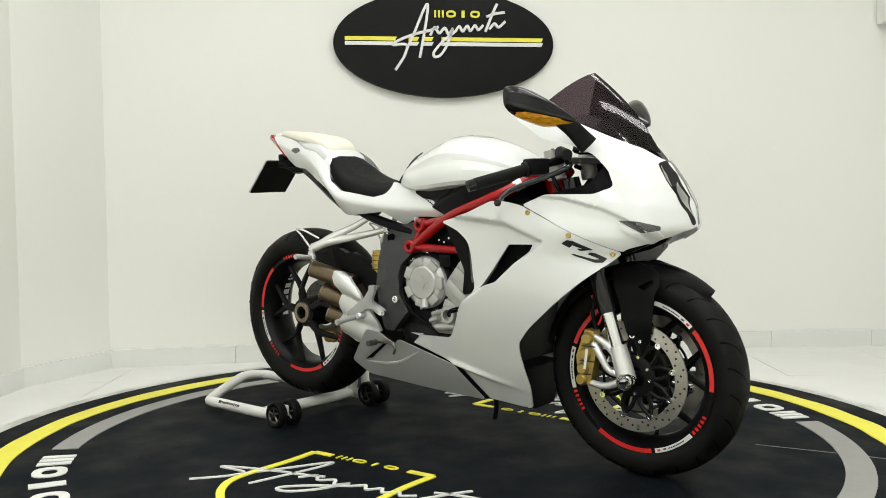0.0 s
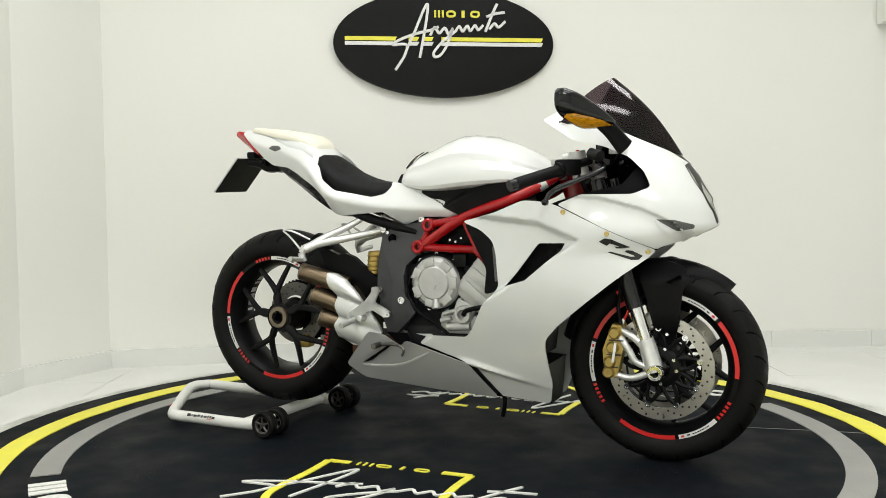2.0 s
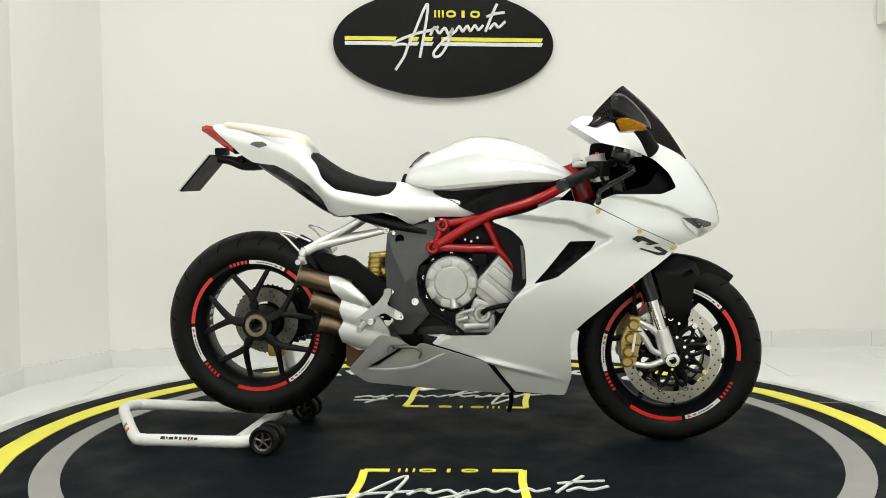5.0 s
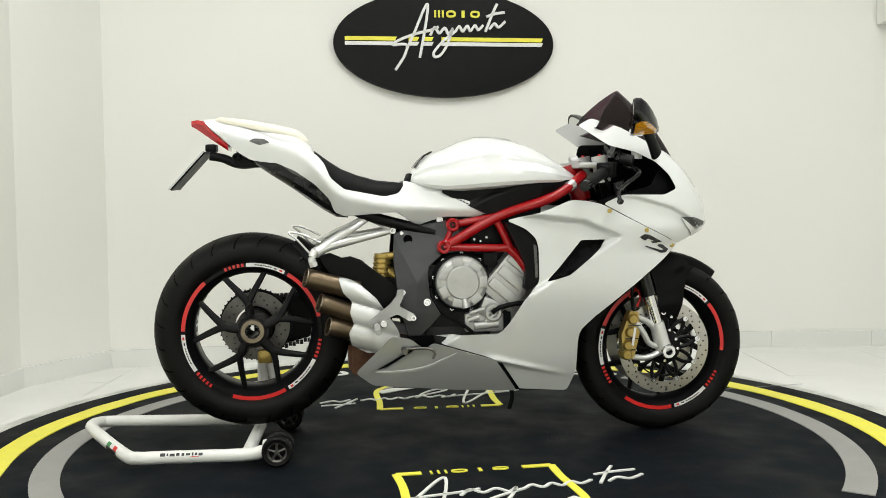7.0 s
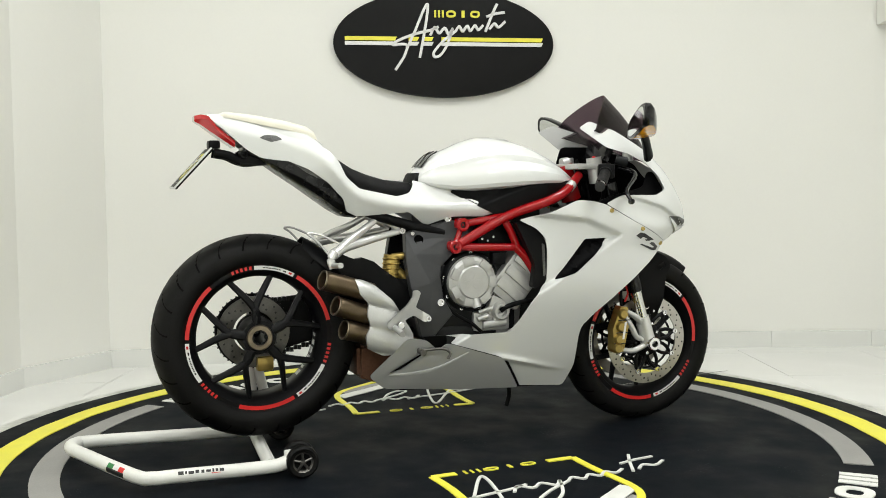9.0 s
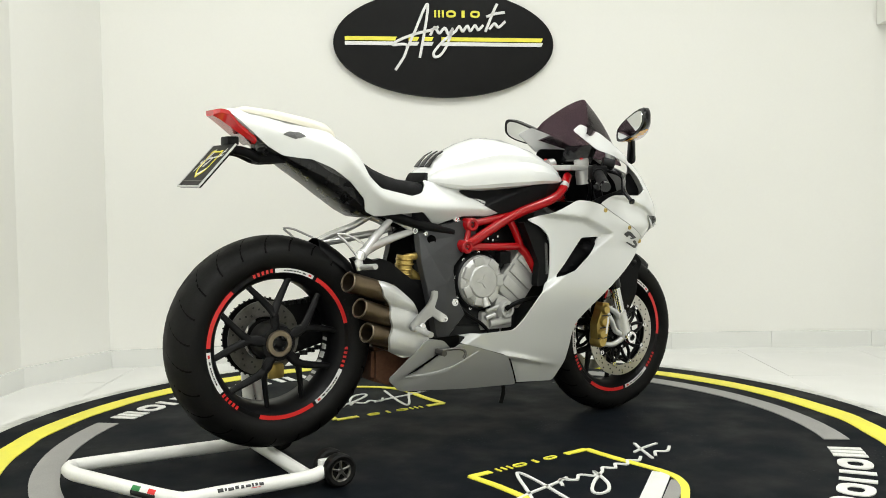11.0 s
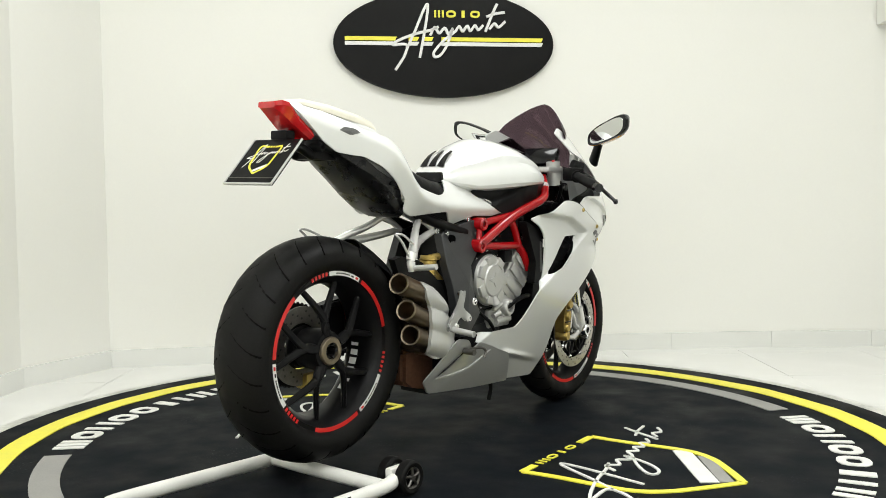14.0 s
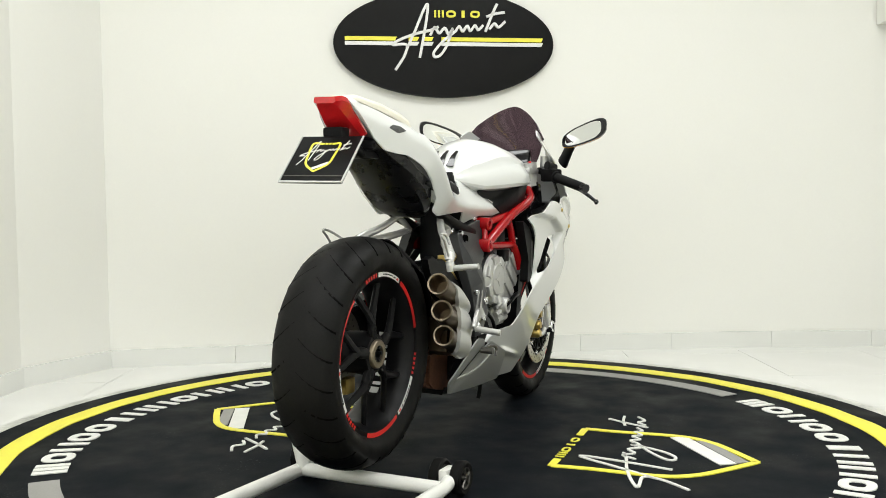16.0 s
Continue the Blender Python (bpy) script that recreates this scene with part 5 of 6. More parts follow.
def build_rear(bike):
    x, z = -0.652, 0.388
    w = build_wheel(bike, "rear_wheel", x, z, 0.317, 0.180, 12, 5, 25.5, -0.054, "rear wheel with black spokes and red-white rim tape")
    bm = bmesh.new()
    lathe(bm, [(0.024, -0.069), (0.037, -0.069), (0.040, -0.065), (0.040, -0.04), (0.024, -0.04)], 36)
    part("hub_nut", bm, M_BRONZE, w, "large bronzed centre nut")
    bm = bmesh.new()
    for k in range(6):
        a = radians(60 * k)
        box(bm, 0.016, 0.026, -0.066, -0.045, -0.004, 0.004, 0.0, Matrix.Rotation(a, 4, "Y"))
    part("nut_teeth", bm, M_DARKG, w)
    d = part("brake_disc", disc(bmesh.new(), 0.066, 0.114, 0.003, 0.055), M_DISC, w, "drilled rear brake disc")
    bm = bmesh.new()
    for k in range(36):
        a = 2 * math.pi * k / 36
        r = (0.080, 0.090, 0.100)[k % 3]
        lathe(bm, [(0.0004, 0.0), (0.0036, 0.0), (0.0036, 0.0006), (0.0004, 0.0006)], 8, "y", Matrix.Translation((r * math.cos(a), 0.0514, r * math.sin(a))))
    tagged(part("disc_holes", bm, M_BLST, d, smooth=False), "drilled holes", kind="stuff")
    bm = bmesh.new()
    for k in range(44):
        a = 2 * math.pi * k / 44
        box(bm, 0.117, 0.1235, 0.082, 0.088, -0.0025, 0.0025, 0.0, Matrix.Rotation(a, 4, "Y"))
    lathe(bm, [(0.094, 0.082), (0.120, 0.082), (0.120, 0.088), (0.094, 0.088)], 60)
    part("sprocket", bm, M_RIMB, w, "toothed rear sprocket")
    bm = bmesh.new()
    box(bm, x + 0.005, x + 0.060, 0.035, 0.085, z - 0.128, z - 0.080, 0.012)
    part("rear_caliper", bm, M_GOLD, bike, "gold rear brake caliper")
    bm = lathe(bmesh.new(), [(0.026, 0.0), (0.046, 0.004), (0.056, 0.022), (0.060, 0.048), (0.026, 0.048)], 40, "y", Matrix.Translation((x, 0, z)))
    part("hub_carrier", bm, M_BLACKP, bike, "black eccentric hub carrier", angle=30)
    # single-sided swingarm on the left flank
    arm = []
    for px, pz, hh, y0, y1 in ((-0.66, 0.388, 0.075, 0.10, 0.16), (-0.56, 0.40, 0.085, 0.10, 0.165), (-0.44, 0.43, 0.08, 0.085, 0.16), (-0.34, 0.46, 0.075, 0.0, 0.15), (-0.26, 0.49, 0.07, -0.08, 0.14), (-0.14, 0.49, 0.06, -0.11, 0.11)):
        arm.append([(px, y0, pz - hh), (px, y1, pz - hh * 0.8), (px, y1, pz + hh * 0.8), (px, y0, pz + hh)])
    s = part("swingarm", loft(bmesh.new(), arm), M_BLACKP, bike, "black cast single-sided swingarm", angle=30)
    glyph_row("arm_emblem_bar", s, M_WHST, -0.52, -0.36, 0.37, 0.41, 0.0, 0.001, "hhoo", 0.25, "plain white emblem shape", Matrix(((1, 0, 0, 0), (0, 0, -1, 0.0985), (0, 1, 0, 0.02), (0, 0, 0, 1))))
    bm = bmesh.new()
    for k in range(34):
        f = k / 33
        cx, cz = x + 0.10 + f * 0.42, z - 0.075 + 0.10 * f
        box(bm, cx - 0.0055, cx + 0.0055, 0.080, 0.092, cz - 0.007, cz + 0.007, 0.0, Matrix.Translation((0, 0, 0.002 if k % 2 else -0.002)))
    part("drive_chain", bm, M_DARKG, bike, "lower run of the dark drive chain", smooth=False)
    bm = bmesh.new()
    for k in range(34):
        f = k / 33
        cx, cz = x + 0.06 + f * 0.46, z + 0.095 + 0.03 * f
        box(bm, cx - 0.0055, cx + 0.0055, 0.080, 0.092, cz - 0.007, cz + 0.007)
    part("drive_chain", bm, M_DARKG, bike, "upper run of the dark drive chain", smooth=False)
    # hugger over the rear tyre
    rows = []
    for k in range(17):
        a = radians(64 - 52 * k / 16)
        rows.append([(x + (0.328 + 0.010 * (1 - b * b) - 0.035 * abs(b) ** 3) * math.cos(a), 0.098 * b * (0.62 + 0.38 * min(1, k / 6)), z + (0.328 + 0.010 * (1 - b * b) - 0.035 * abs(b) ** 3) * math.sin(a)) for b in (j / 6 - 1 for j in range(13))][::1])
    bm = patch(bmesh.new(), rows, 0.003, lambda p: (Vector((x, p.y * 0.6, z)) - p).normalized())
    h = part("hugger", bm, M_BLACKP, bike, "matt black rear hugger", angle=50)
    bm = loft(bmesh.new(), [[(-0.435, y, 0.632), (-0.40, y, 0.640), (-0.362, y, 0.624), (-0.335, y, 0.628), (-0.30, y, 0.615), (-0.27, y, 0.59), (-0.20, y, 0.54), (-0.17, y, 0.47), (-0.26, y, 0.45), (-0.36, y, 0.52), (-0.42, y, 0.60)] for y in (-0.085, -0.108)])
    part("hugger_cheek", bm, M_BLACKP, h, "black hugger side")
    # rear damper
    bm = tube(bmesh.new(), [(-0.238, -0.075, 0.560), (-0.230, -0.075, 0.632)], 0.027, 1, 20)
    tube(bm, [(-0.222, -0.075, 0.585), (-0.175, -0.075, 0.548)], 0.016, 1, 16)
    tube(bm, [(-0.235, -0.085, 0.625), (-0.195, -0.085, 0.628)], 0.012, 1, 14)
    sh = part("damper_reservoir", bm, M_GOLD, bike, "gold damper reservoir")
    bm = bmesh.new()
    for k in range(4):
        lathe(bm, [(0.0275, -0.003), (0.031, 0.0), (0.0275, 0.003)], 20, "z", Matrix.Translation((-0.2365 + k * 0.0018, -0.075, 0.572 + 0.016 * k)), closed=True)
    part("reservoir_ring", bm, M_GOLD, sh)
    bm = bmesh.new()
    tube(bm, [(-0.20 + 0.03 * math.cos(k * 0.7), 0.03 * math.sin(k * 0.7), 0.46 + 0.0022 * k) for k in range(64)], 0.006, 1, 8)
    part("damper_spring", bm, M_DARKG, sh, "dark damper spring")


PIVOT_NODES = {"a": (-0.192, 0.095, 0.698), "b": (-0.155, 0.094, 0.714), "c": (-0.065, 0.100, 0.732), "d": (0.015, 0.108, 0.745), "e": (0.02, 0.122, 0.640), "f": (-0.040, 0.128, 0.634), "g": (-0.085, 0.136, 0.594), "h": (-0.091, 0.146, 0.560), "i": (-0.084, 0.152, 0.497), "j": (-0.050, 0.150, 0.440), "k": (-0.115, 0.150, 0.372), "l": (-0.156, 0.146, 0.372), "m": (-0.172, 0.152, 0.433), "n": (-0.190, 0.146, 0.527), "o": (-0.198, 0.122, 0.610), "p": (-0.168, 0.128, 0.634), "q": (-0.045, 0.106, 0.690), "r": (-0.125, 0.158, 0.545), "s": (-0.130, 0.160, 0.450), "t": (-0.160, 0.104, 0.678)}
PIVOT_FACETS = ["abt", "apt", "aop", "bcqt", "tqp", "cdq", "deq", "qefp", "pfg", "pgr", "ghr", "hir", "irs", "ijs", "jks", "kls", "lms", "mnrs", "nor", "opr"]


def pivot_plate(bm, side, thick=0.03):
    """A casting of flat facets, with a rim turned inwards."""
    outer = {k: bm.verts.new((x, side * y, z)) for k, (x, y, z) in PIVOT_NODES.items()}
    for f in PIVOT_FACETS:
        bm.faces.new([outer[k] for k in f])
    bmesh.ops.recalc_face_normals(bm, faces=bm.faces)
    rim = [e for e in bm.edges if len(e.link_faces) == 1]
    inner = {v: bm.verts.new(v.co - Vector((0, side * thick, 0))) for v in {v for e in rim for v in e.verts}}
    for e in rim:
        a, b = e.verts
        bm.faces.new((a, b, inner[b], inner[a]))
    soft = [e for e in bm.edges if len(e.link_faces) == 2]
    bmesh.ops.bevel(bm, geom=soft, offset=0.0018, segments=1, affect="EDGES")
    return bm


def build_engine(bike):
    for side in (-1, 1):
        p = part("pivot_plate", pivot_plate(bmesh.new(), side), M_PIVOT, bike, "dark grey faceted cast swingarm pivot plate", angle=12)
        bm = lathe(bmesh.new(), [(0.001, 0.006 * side), (0.011, 0.006 * side), (0.014, 0.009 * side), (0.016, -0.006 * side), (0.001, -0.006 * side)], 22, "y", Matrix.Translation((-0.150, side * 0.101, 0.680)), closed=False)
        part("pivot_recess", bm, M_GROOVE, p, "dark round recess")
        for bx, by, bz, r in ((-0.095, 0.153, 0.482, 0.013), (-0.170, 0.096, 0.700, 0.007)):
            bm = bolt(bmesh.new(), bx, side * by, bz, r, 0.008, side)
            part("pivot_bolt", bm, M_CHROME, p)
    bm = bmesh.new()
    box(bm, -0.13, 0.19, -0.112, 0.112, 0.37, 0.60, 0.02)
    box(bm, -0.10, 0.12, -0.12, 0.12, 0.30, 0.40, 0.02)
    box(bm, -0.12, 0.30, -0.075, 0.075, 0.60, 0.84, 0.02)
    case = part("crankcase", bm, M_DARKG, bike, "dark engine crankcase and airbox")
    m = Matrix.Translation((0.021, -0.105, 0.541))
    bm = lathe(bmesh.new(), [(0.001, -0.052), (0.050, -0.052), (0.055, -0.047), (0.070, -0.045), (0.082, -0.036), (0.087, -0.022), (0.087, 0.02), (0.001, 0.02)], 56, "y", m, closed=False)
    c = part("clutch_cover", bm, M_ALU, case, "round cast aluminium clutch cover", angle=25)
    for k in range(7):
        a = radians(90 + 360 / 7 * k + 12)
        bm = bmesh.new()
        box(bm, 0.054, 0.080, -0.0495, -0.036, -0.019, 0.019, 0.003, m @ Matrix.Rotation(a, 4, "Y"))
        part("cover_facet", bm, M_ALU, c, "raised facet")
    bm = bmesh.new()
    slab(bm, [(-0.034, 0.004), (-0.006, 0.010), (0.002, 0.026), (0.008, 0.010), (0.034, 0.006), (0.012, -0.004), (0.004, -0.022), (-0.006, -0.006)], 0.0, 0.0018)
    for v in bm.verts:
        v.co = Vector((0.021 + v.co.x, -0.1568 - v.co.z, 0.541 + v.co.y))
    part("cover_emblem", bm, M_ALU, c, "raised plain emblem shape", smooth=False)
    bm = tube(bmesh.new(), [(0.026, -0.150, 0.488), (0.032, -0.158, 0.460)], 0.010, 1, 12, r_end=0.014)
    part("filler_plug", bm, M_ALU, c, "cast oil filler plug")
    for k in range(9):
        a = radians(40 * k + 10)
        bm = bolt(bmesh.new(), 0.021 + 0.093 * math.cos(a), -0.117, 0.541 + 0.093 * math.sin(a), 0.006, 0.008)
        part("cover_bolt", bm, M_CHROME, c)
    bm = lathe(bmesh.new(), [(0.001, -0.028), (0.088, -0.026), (0.098, -0.014), (0.098, 0.03), (0.001, 0.03)], 48, "y", m, closed=False)
    part("cover_flange", bm, M_DARKG, c, "dark flange behind the cover")
    tilt = Matrix.Translation((0.185, 0, 0.56)) @ Matrix.Rotation(radians(40), 4, "Y")
    bm = bmesh.new()
    box(bm, -0.055, 0.075, -0.138, 0.138, -0.10, 0.075, 0.012, tilt)
    cy = part("cylinder_block", bm, M_ALU, case, "cast aluminium cylinder block leaning forwards")
    for k in range(3):
        bm = bmesh.new()
        box(bm, -0.045, 0.065, -0.147, -0.133, -0.075 + 0.05 * k, -0.040 + 0.05 * k, 0.006, tilt)
        part("block_rib", bm, M_ALU, cy)
    bm = lathe(bmesh.new(), [(0.017, -0.157), (0.025, -0.157), (0.030, -0.149), (0.030, -0.10), (0.017, -0.10)], 32, "y", Matrix.Translation((0.120, 0, 0.442)))
    part("pump_housing", bm, M_ALU, case, "round cast water pump housing")
    bm = bmesh.new()
    tube(bm, [(0.120, -0.145, 0.442), (0.14, -0.156, 0.458), (0.20, -0.152, 0.470), (0.26, -0.14, 0.47)], 0.008)
    part("coolant_hose", bm, M_BLACKP, case, "black coolant hose")
    bm = bmesh.new()
    tube(bm, [(0.040, -0.140, 0.418), (0.075, -0.143, 0.428)], 0.009, 1, 12)
    tube(bm, [(0.060, -0.132, 0.398), (0.14, -0.134, 0.404)], 0.014, 1, 12)
    tube(bm, [(0.10, -0.134, 0.41), (0.155, -0.134, 0.455)], 0.010, 1, 12)
    tube(bm, [(0.045, -0.136, 0.44), (0.10, -0.138, 0.455)], 0.007, 1, 10)
    box(bm, 0.03, 0.16, -0.130, -0.10, 0.375, 0.44, 0.012)
    box(bm, 0.08, 0.15, -0.136, -0.10, 0.42, 0.485, 0.012, Matrix.Translation((0.115, 0, 0.45)) @ Matrix.Rotation(radians(20), 4, "Y") @ Matrix.Translation((-0.115, 0, -0.45)))
    part("sump_casting", bm, M_ALU, case, "cast aluminium sump pieces")
    bm = tube(bmesh.new(), [(-0.078, -0.122, 0.560), (-0.082, -0.134, 0.50), (-0.045, -0.138, 0.445), (0.02, -0.136, 0.405), (0.06, -0.13, 0.372)], 0.006)
    part("wiring_hose", bm, M_BLACKP, case, "black hose along the engine")
    bm = bmesh.new()
    box(bm, 0.09, 0.135, -0.15, -0.12, 0.595, 0.635, 0.004)
    box(bm, 0.05, 0.20, -0.112, -0.08, 0.655, 0.73, 0.006)
    part("coil_box", bm, M_BLACKP, case, "small black electrical boxes")
    for k, (px, pz) in enumerate(((0.085, 0.672), (0.105, 0.684), (0.065, 0.678))):
        part("clip", bolt(bmesh.new(), px, -0.113, pz, 0.004, 0.004), M_CHROME, case)
    # trellis frame
    fr = tagged(new("trellis_frame"), "red tubular trellis frame")
    fr.parent = bike
    for side in (-1, 1):
        def P(x, y, z):
            return (x, side * y, z)
        tubes = [([P(-0.034, 0.128, 0.655), P(0.13, 0.152, 0.749), P(0.29, 0.164, 0.804), P(0.365, 0.136, 0.838), P(0.435, 0.085, 0.885)], 0.0160), ([P(-0.007, 0.112, 0.726), P(0.09, 0.130, 0.744), P(0.14, 0.142, 0.754)], 0.0120), ([P(-0.038, 0.128, 0.656), P(0.07, 0.138, 0.652), P(0.176, 0.148, 0.650)], 0.0130), ([P(0.128, 0.143, 0.747), P(0.155, 0.147, 0.697), P(0.178, 0.148, 0.646)], 0.0125), ([P(0.165, 0.147, 0.657), P(0.205, 0.150, 0.617), P(0.240, 0.150, 0.566)], 0.0145), ([P(-0.007, 0.112, 0.726), P(-0.020, 0.120, 0.690), P(-0.038, 0.128, 0.656)], 0.0095)]
        for pts, r in tubes:
            part("frame_tube", tube(bmesh.new(), pts, r, 6, 16), M_RED, fr)
        for bx, by, bz in ((-0.007, 0.112, 0.726), (-0.038, 0.128, 0.656)):
            bm = lathe(bmesh.new(), [(0.010, side * 0.020), (0.018, side * 0.022), (0.022, side * 0.018), (0.022, -side * 0.02), (0.010, -side * 0.02)], 24, "y", Matrix.Translation((bx, side * by, bz)))
            lug = part("frame_lug", bm, M_RED, fr, "red frame lug")
            part("lug_bolt", bolt(bmesh.new(), bx, side * (by + 0.008), bz, 0.010, 0.006, side), M_DARKG, lug)
    bm = tube(bmesh.new(), [(0.455, 0, 0.80), (0.415, 0, 0.92)], 0.035, 1, 20)
    part("head_stock", bm, M_RED, fr, "red steering head")
    for side in (-1, 1):
        bm = bmesh.new()
        tube(bm, [(0.372, side * 0.130, 0.842), (0.392, side * 0.118, 0.855)], 0.0175, 1, 16)
        part("frame_clamp", bm, M_BRUSH, fr, "bright sleeve on the frame tube")
        part("rear_subframe", tube(bmesh.new(), [(-0.06, side * 0.09, 0.70), (-0.17, side * 0.085, 0.725), (-0.30, side * 0.08, 0.765), (-0.42, side * 0.06, 0.83)], 0.016), M_BLACKP, bike, "black rear sub-frame tube")


def build_exhaust(bike):
    ex = tagged(new("exhaust"), "triple-outlet exhaust with silver shield")
    ex.parent = bike
    tips = [((-0.476, -0.160, 0.569), (-0.325, -0.130, 0.523)), ((-0.435, -0.154, 0.488), (-0.305, -0.126, 0.441)), ((-0.409, -0.150, 0.412), (-0.300, -0.124, 0.380))]
    for a, b in tips:
        a, b = Vector(a), Vector(b)
        d = (b - a).normalized()
        u = d.cross(Vector((0, 1, 0))).normalized()
        v = d.cross(u)
        rings = []
        for s, r in ((0.0, 0.0255), (-0.002, 0.0285), (0.006, 0.0305), (0.02, 0.0305), ((b - a).length + 0.012, 0.0305)):
            rings.append([a + d * s + r * (math.cos(k * math.pi / 14) * u + math.sin(k * math.pi / 14) * v) for k in range(28)])
        inner = [[a + d * s + 0.0255 * (math.cos(k * math.pi / 14) * u + math.sin(k * math.pi / 14) * v) for k in range(28)] for s in (0.10, 0.0)]
        bm = loft(bmesh.new(), inner + rings, cap=True)
        o = part("outlet_pipe", bm, M_PIPE, ex, "heat-tinted steel outlet", angle=40)
        bm = lathe(bmesh.new(), [(0.0262, -0.002), (0.0300, -0.003), (0.0315, 0.0), (0.0300, 0.003), (0.0262, 0.002)], 32, "x", Matrix.Translation(a) @ d.to_track_quat("X", "Z").to_matrix().to_4x4())
        part("outlet_lip", bm, M_BRONZE, o, "pale rolled lip")
    axes = [((a[0], a[2]), (b[0], b[2])) for a, b in tips]

    def shield_depth(x, z):
        """Bulges over each of the three pipes and falls away forwards."""
        bump = max(max(0.0, 1 - (below(x, z, p, q) / 0.042) ** 2) for p, q in axes)
        return 0.150 + 0.026 * math.sqrt(bump) - 0.030 * step_up(x, -0.27, -0.17) - 0.5 * max(0.0, z - 0.545) - 0.018 * step_up(-below(x, z, (-0.373, 0.563), (-0.231, 0.459)), 0.0, 0.03)

    part("heat_shield", panel(bmesh.new(), [(-0.376, 0.568), (-0.345, 0.562), (-0.309, 0.545), (-0.257, 0.498), (-0.231, 0.459), (-0.188, 0.393), (-0.179, 0.365), (-0.25, 0.322), (-0.285, 0.322), (-0.336, 0.348), (-0.345, 0.392), (-0.328, 0.419), (-0.341, 0.457), (-0.333, 0.490), (-0.362, 0.520)], shield_depth, 0.012, 0.007, (), -1, 0.008), M_CAN, ex, "satin silver heat shield moulded round the pipes", angle=50)
    bm = loft(bmesh.new(), [[(x, y, z) for y, z in ((-0.128, z0), (-0.05, z0), (-0.05, z1), (-0.128, z1))] for x, z0, z1 in ((-0.335, 0.350, 0.50), (-0.29, 0.33, 0.52), (-0.25, 0.34, 0.47), (-0.225, 0.35, 0.42))])
    part("silencer_body", bm, M_PIPE, ex, "heat-tinted silencer body", angle=50)
    bm = loft(bmesh.new(), [[(-0.345, y, 0.24), (-0.30, y, 0.225), (-0.20, y, 0.20), (0.0, y, 0.20), (0.0, y, 0.32), (-0.18, y, 0.345), (-0.345, y, 0.345)] for y in (-0.072, 0.080)])
    bmesh.ops.bevel(bm, geom=list(bm.edges), offset=0.012, segments=2, affect="EDGES")
    part("catalyst_box", bm, M_RUST, ex, "rusty brown catalyst box")
    # rearsets
    for side in (-1, 1):
        r = tagged(new("rearset"), "forged aluminium rider footrest bracket")
        r.parent = bike
        bm = bmesh.new()
        panel(bm, [(-0.192, 0.526), (-0.171, 0.526), (-0.172, 0.505), (-0.186, 0.474), (-0.133, 0.443), (-0.136, 0.426), (-0.154, 0.425), (-0.192, 0.449), (-0.214, 0.441), (-0.262, 0.406), (-0.281, 0.412), (-0.281, 0.432), (-0.214, 0.482), (-0.194, 0.508)], lambda x, z: 0.166 + 0.19 * max(0.0, -0.15 - x) - 0.20 * max(0.0, z - 0.46), 0.015, 0.02, (), side, 0.006)
        panel(bm, [(-0.262, 0.416), (-0.268, 0.424), (-0.208, 0.468), (-0.200, 0.462)], lambda x, z: 0.173 + 0.19 * max(0.0, -0.15 - x), 0.012, 0.02, (), side, 0.003)
        part("bracket", bm, M_BRUSH, r, "bright forged three-armed bracket")
        for bx, bz in ((-0.172, 0.515), (-0.140, 0.434)):
            part("bracket_bolt", bolt(bmesh.new(), bx, side * (0.166 - 0.20 * max(0.0, bz - 0.46)), bz, 0.009, 0.008, side), M_CHROME, r)
        part("footpeg", tube(bmesh.new(), [(-0.258, side * 0.19, 0.415), (-0.258, side * 0.272, 0.408)], 0.0095, 1, 12), M_ALU, r, "ribbed aluminium footpeg")
        bm = lathe(bmesh.new(), [(0.005, side * 0.008), (0.009, side * 0.008), (0.012, side * 0.004), (0.012, -0.03 * side)], 20, "y", Matrix.Translation((-0.236, side * 0.186, 0.420)), closed=False)
        part("pivot_boss", bm, M_BRUSH, r)
        bm = tube(bmesh.new(), [(-0.172, side * 0.175, 0.335), (-0.10, side * 0.185, 0.338), (-0.075, side * 0.19, 0.325), (-0.082, side * 0.19, 0.305)], 0.0045)
        tube(bm, [(-0.172, side * 0.175, 0.335), (-0.172, side * 0.215, 0.335)], 0.010, 1, 12)
        part("pedal", bm, M_DISC, r, "dull metal foot pedal")
        # pillion bracket
        b = tagged(new("pillion_bracket"), "forged aluminium pillion footrest bracket")
        b.parent = bike
        bm = bmesh.new()
        for pts, r0, r1 in (([(-0.197, 0.070, 0.708), (-0.26, 0.084, 0.694), (-0.34, 0.118, 0.678), (-0.41, 0.160, 0.664), (-0.445, 0.182, 0.648)], 0.010, 0.017), ([(-0.276, 0.072, 0.750), (-0.33, 0.102, 0.716), (-0.38, 0.138, 0.690), (-0.44, 0.180, 0.650)], 0.010, 0.015), ([(-0.276, 0.072, 0.750), (-0.235, 0.070, 0.731), (-0.197, 0.070, 0.708)], 0.0095, 0.0095), ([(-0.445, 0.182, 0.655), (-0.456, 0.187, 0.632), (-0.450, 0.188, 0.606)], 0.014, 0.012)):
            tube(bm, [(x, side * y, z) for x, y, z in pts], r0, 5, 10, r_end=r1)
        part("bracket", bm, M_BRUSH, b, "bright forged truss bracket")
        for bx, bz, by in ((-0.276, 0.750, 0.074), (-0.197, 0.708, 0.074)):
            part("bracket_bolt", bolt(bmesh.new(), bx, side * by, bz, 0.011, 0.009, side), M_CHROME, b)
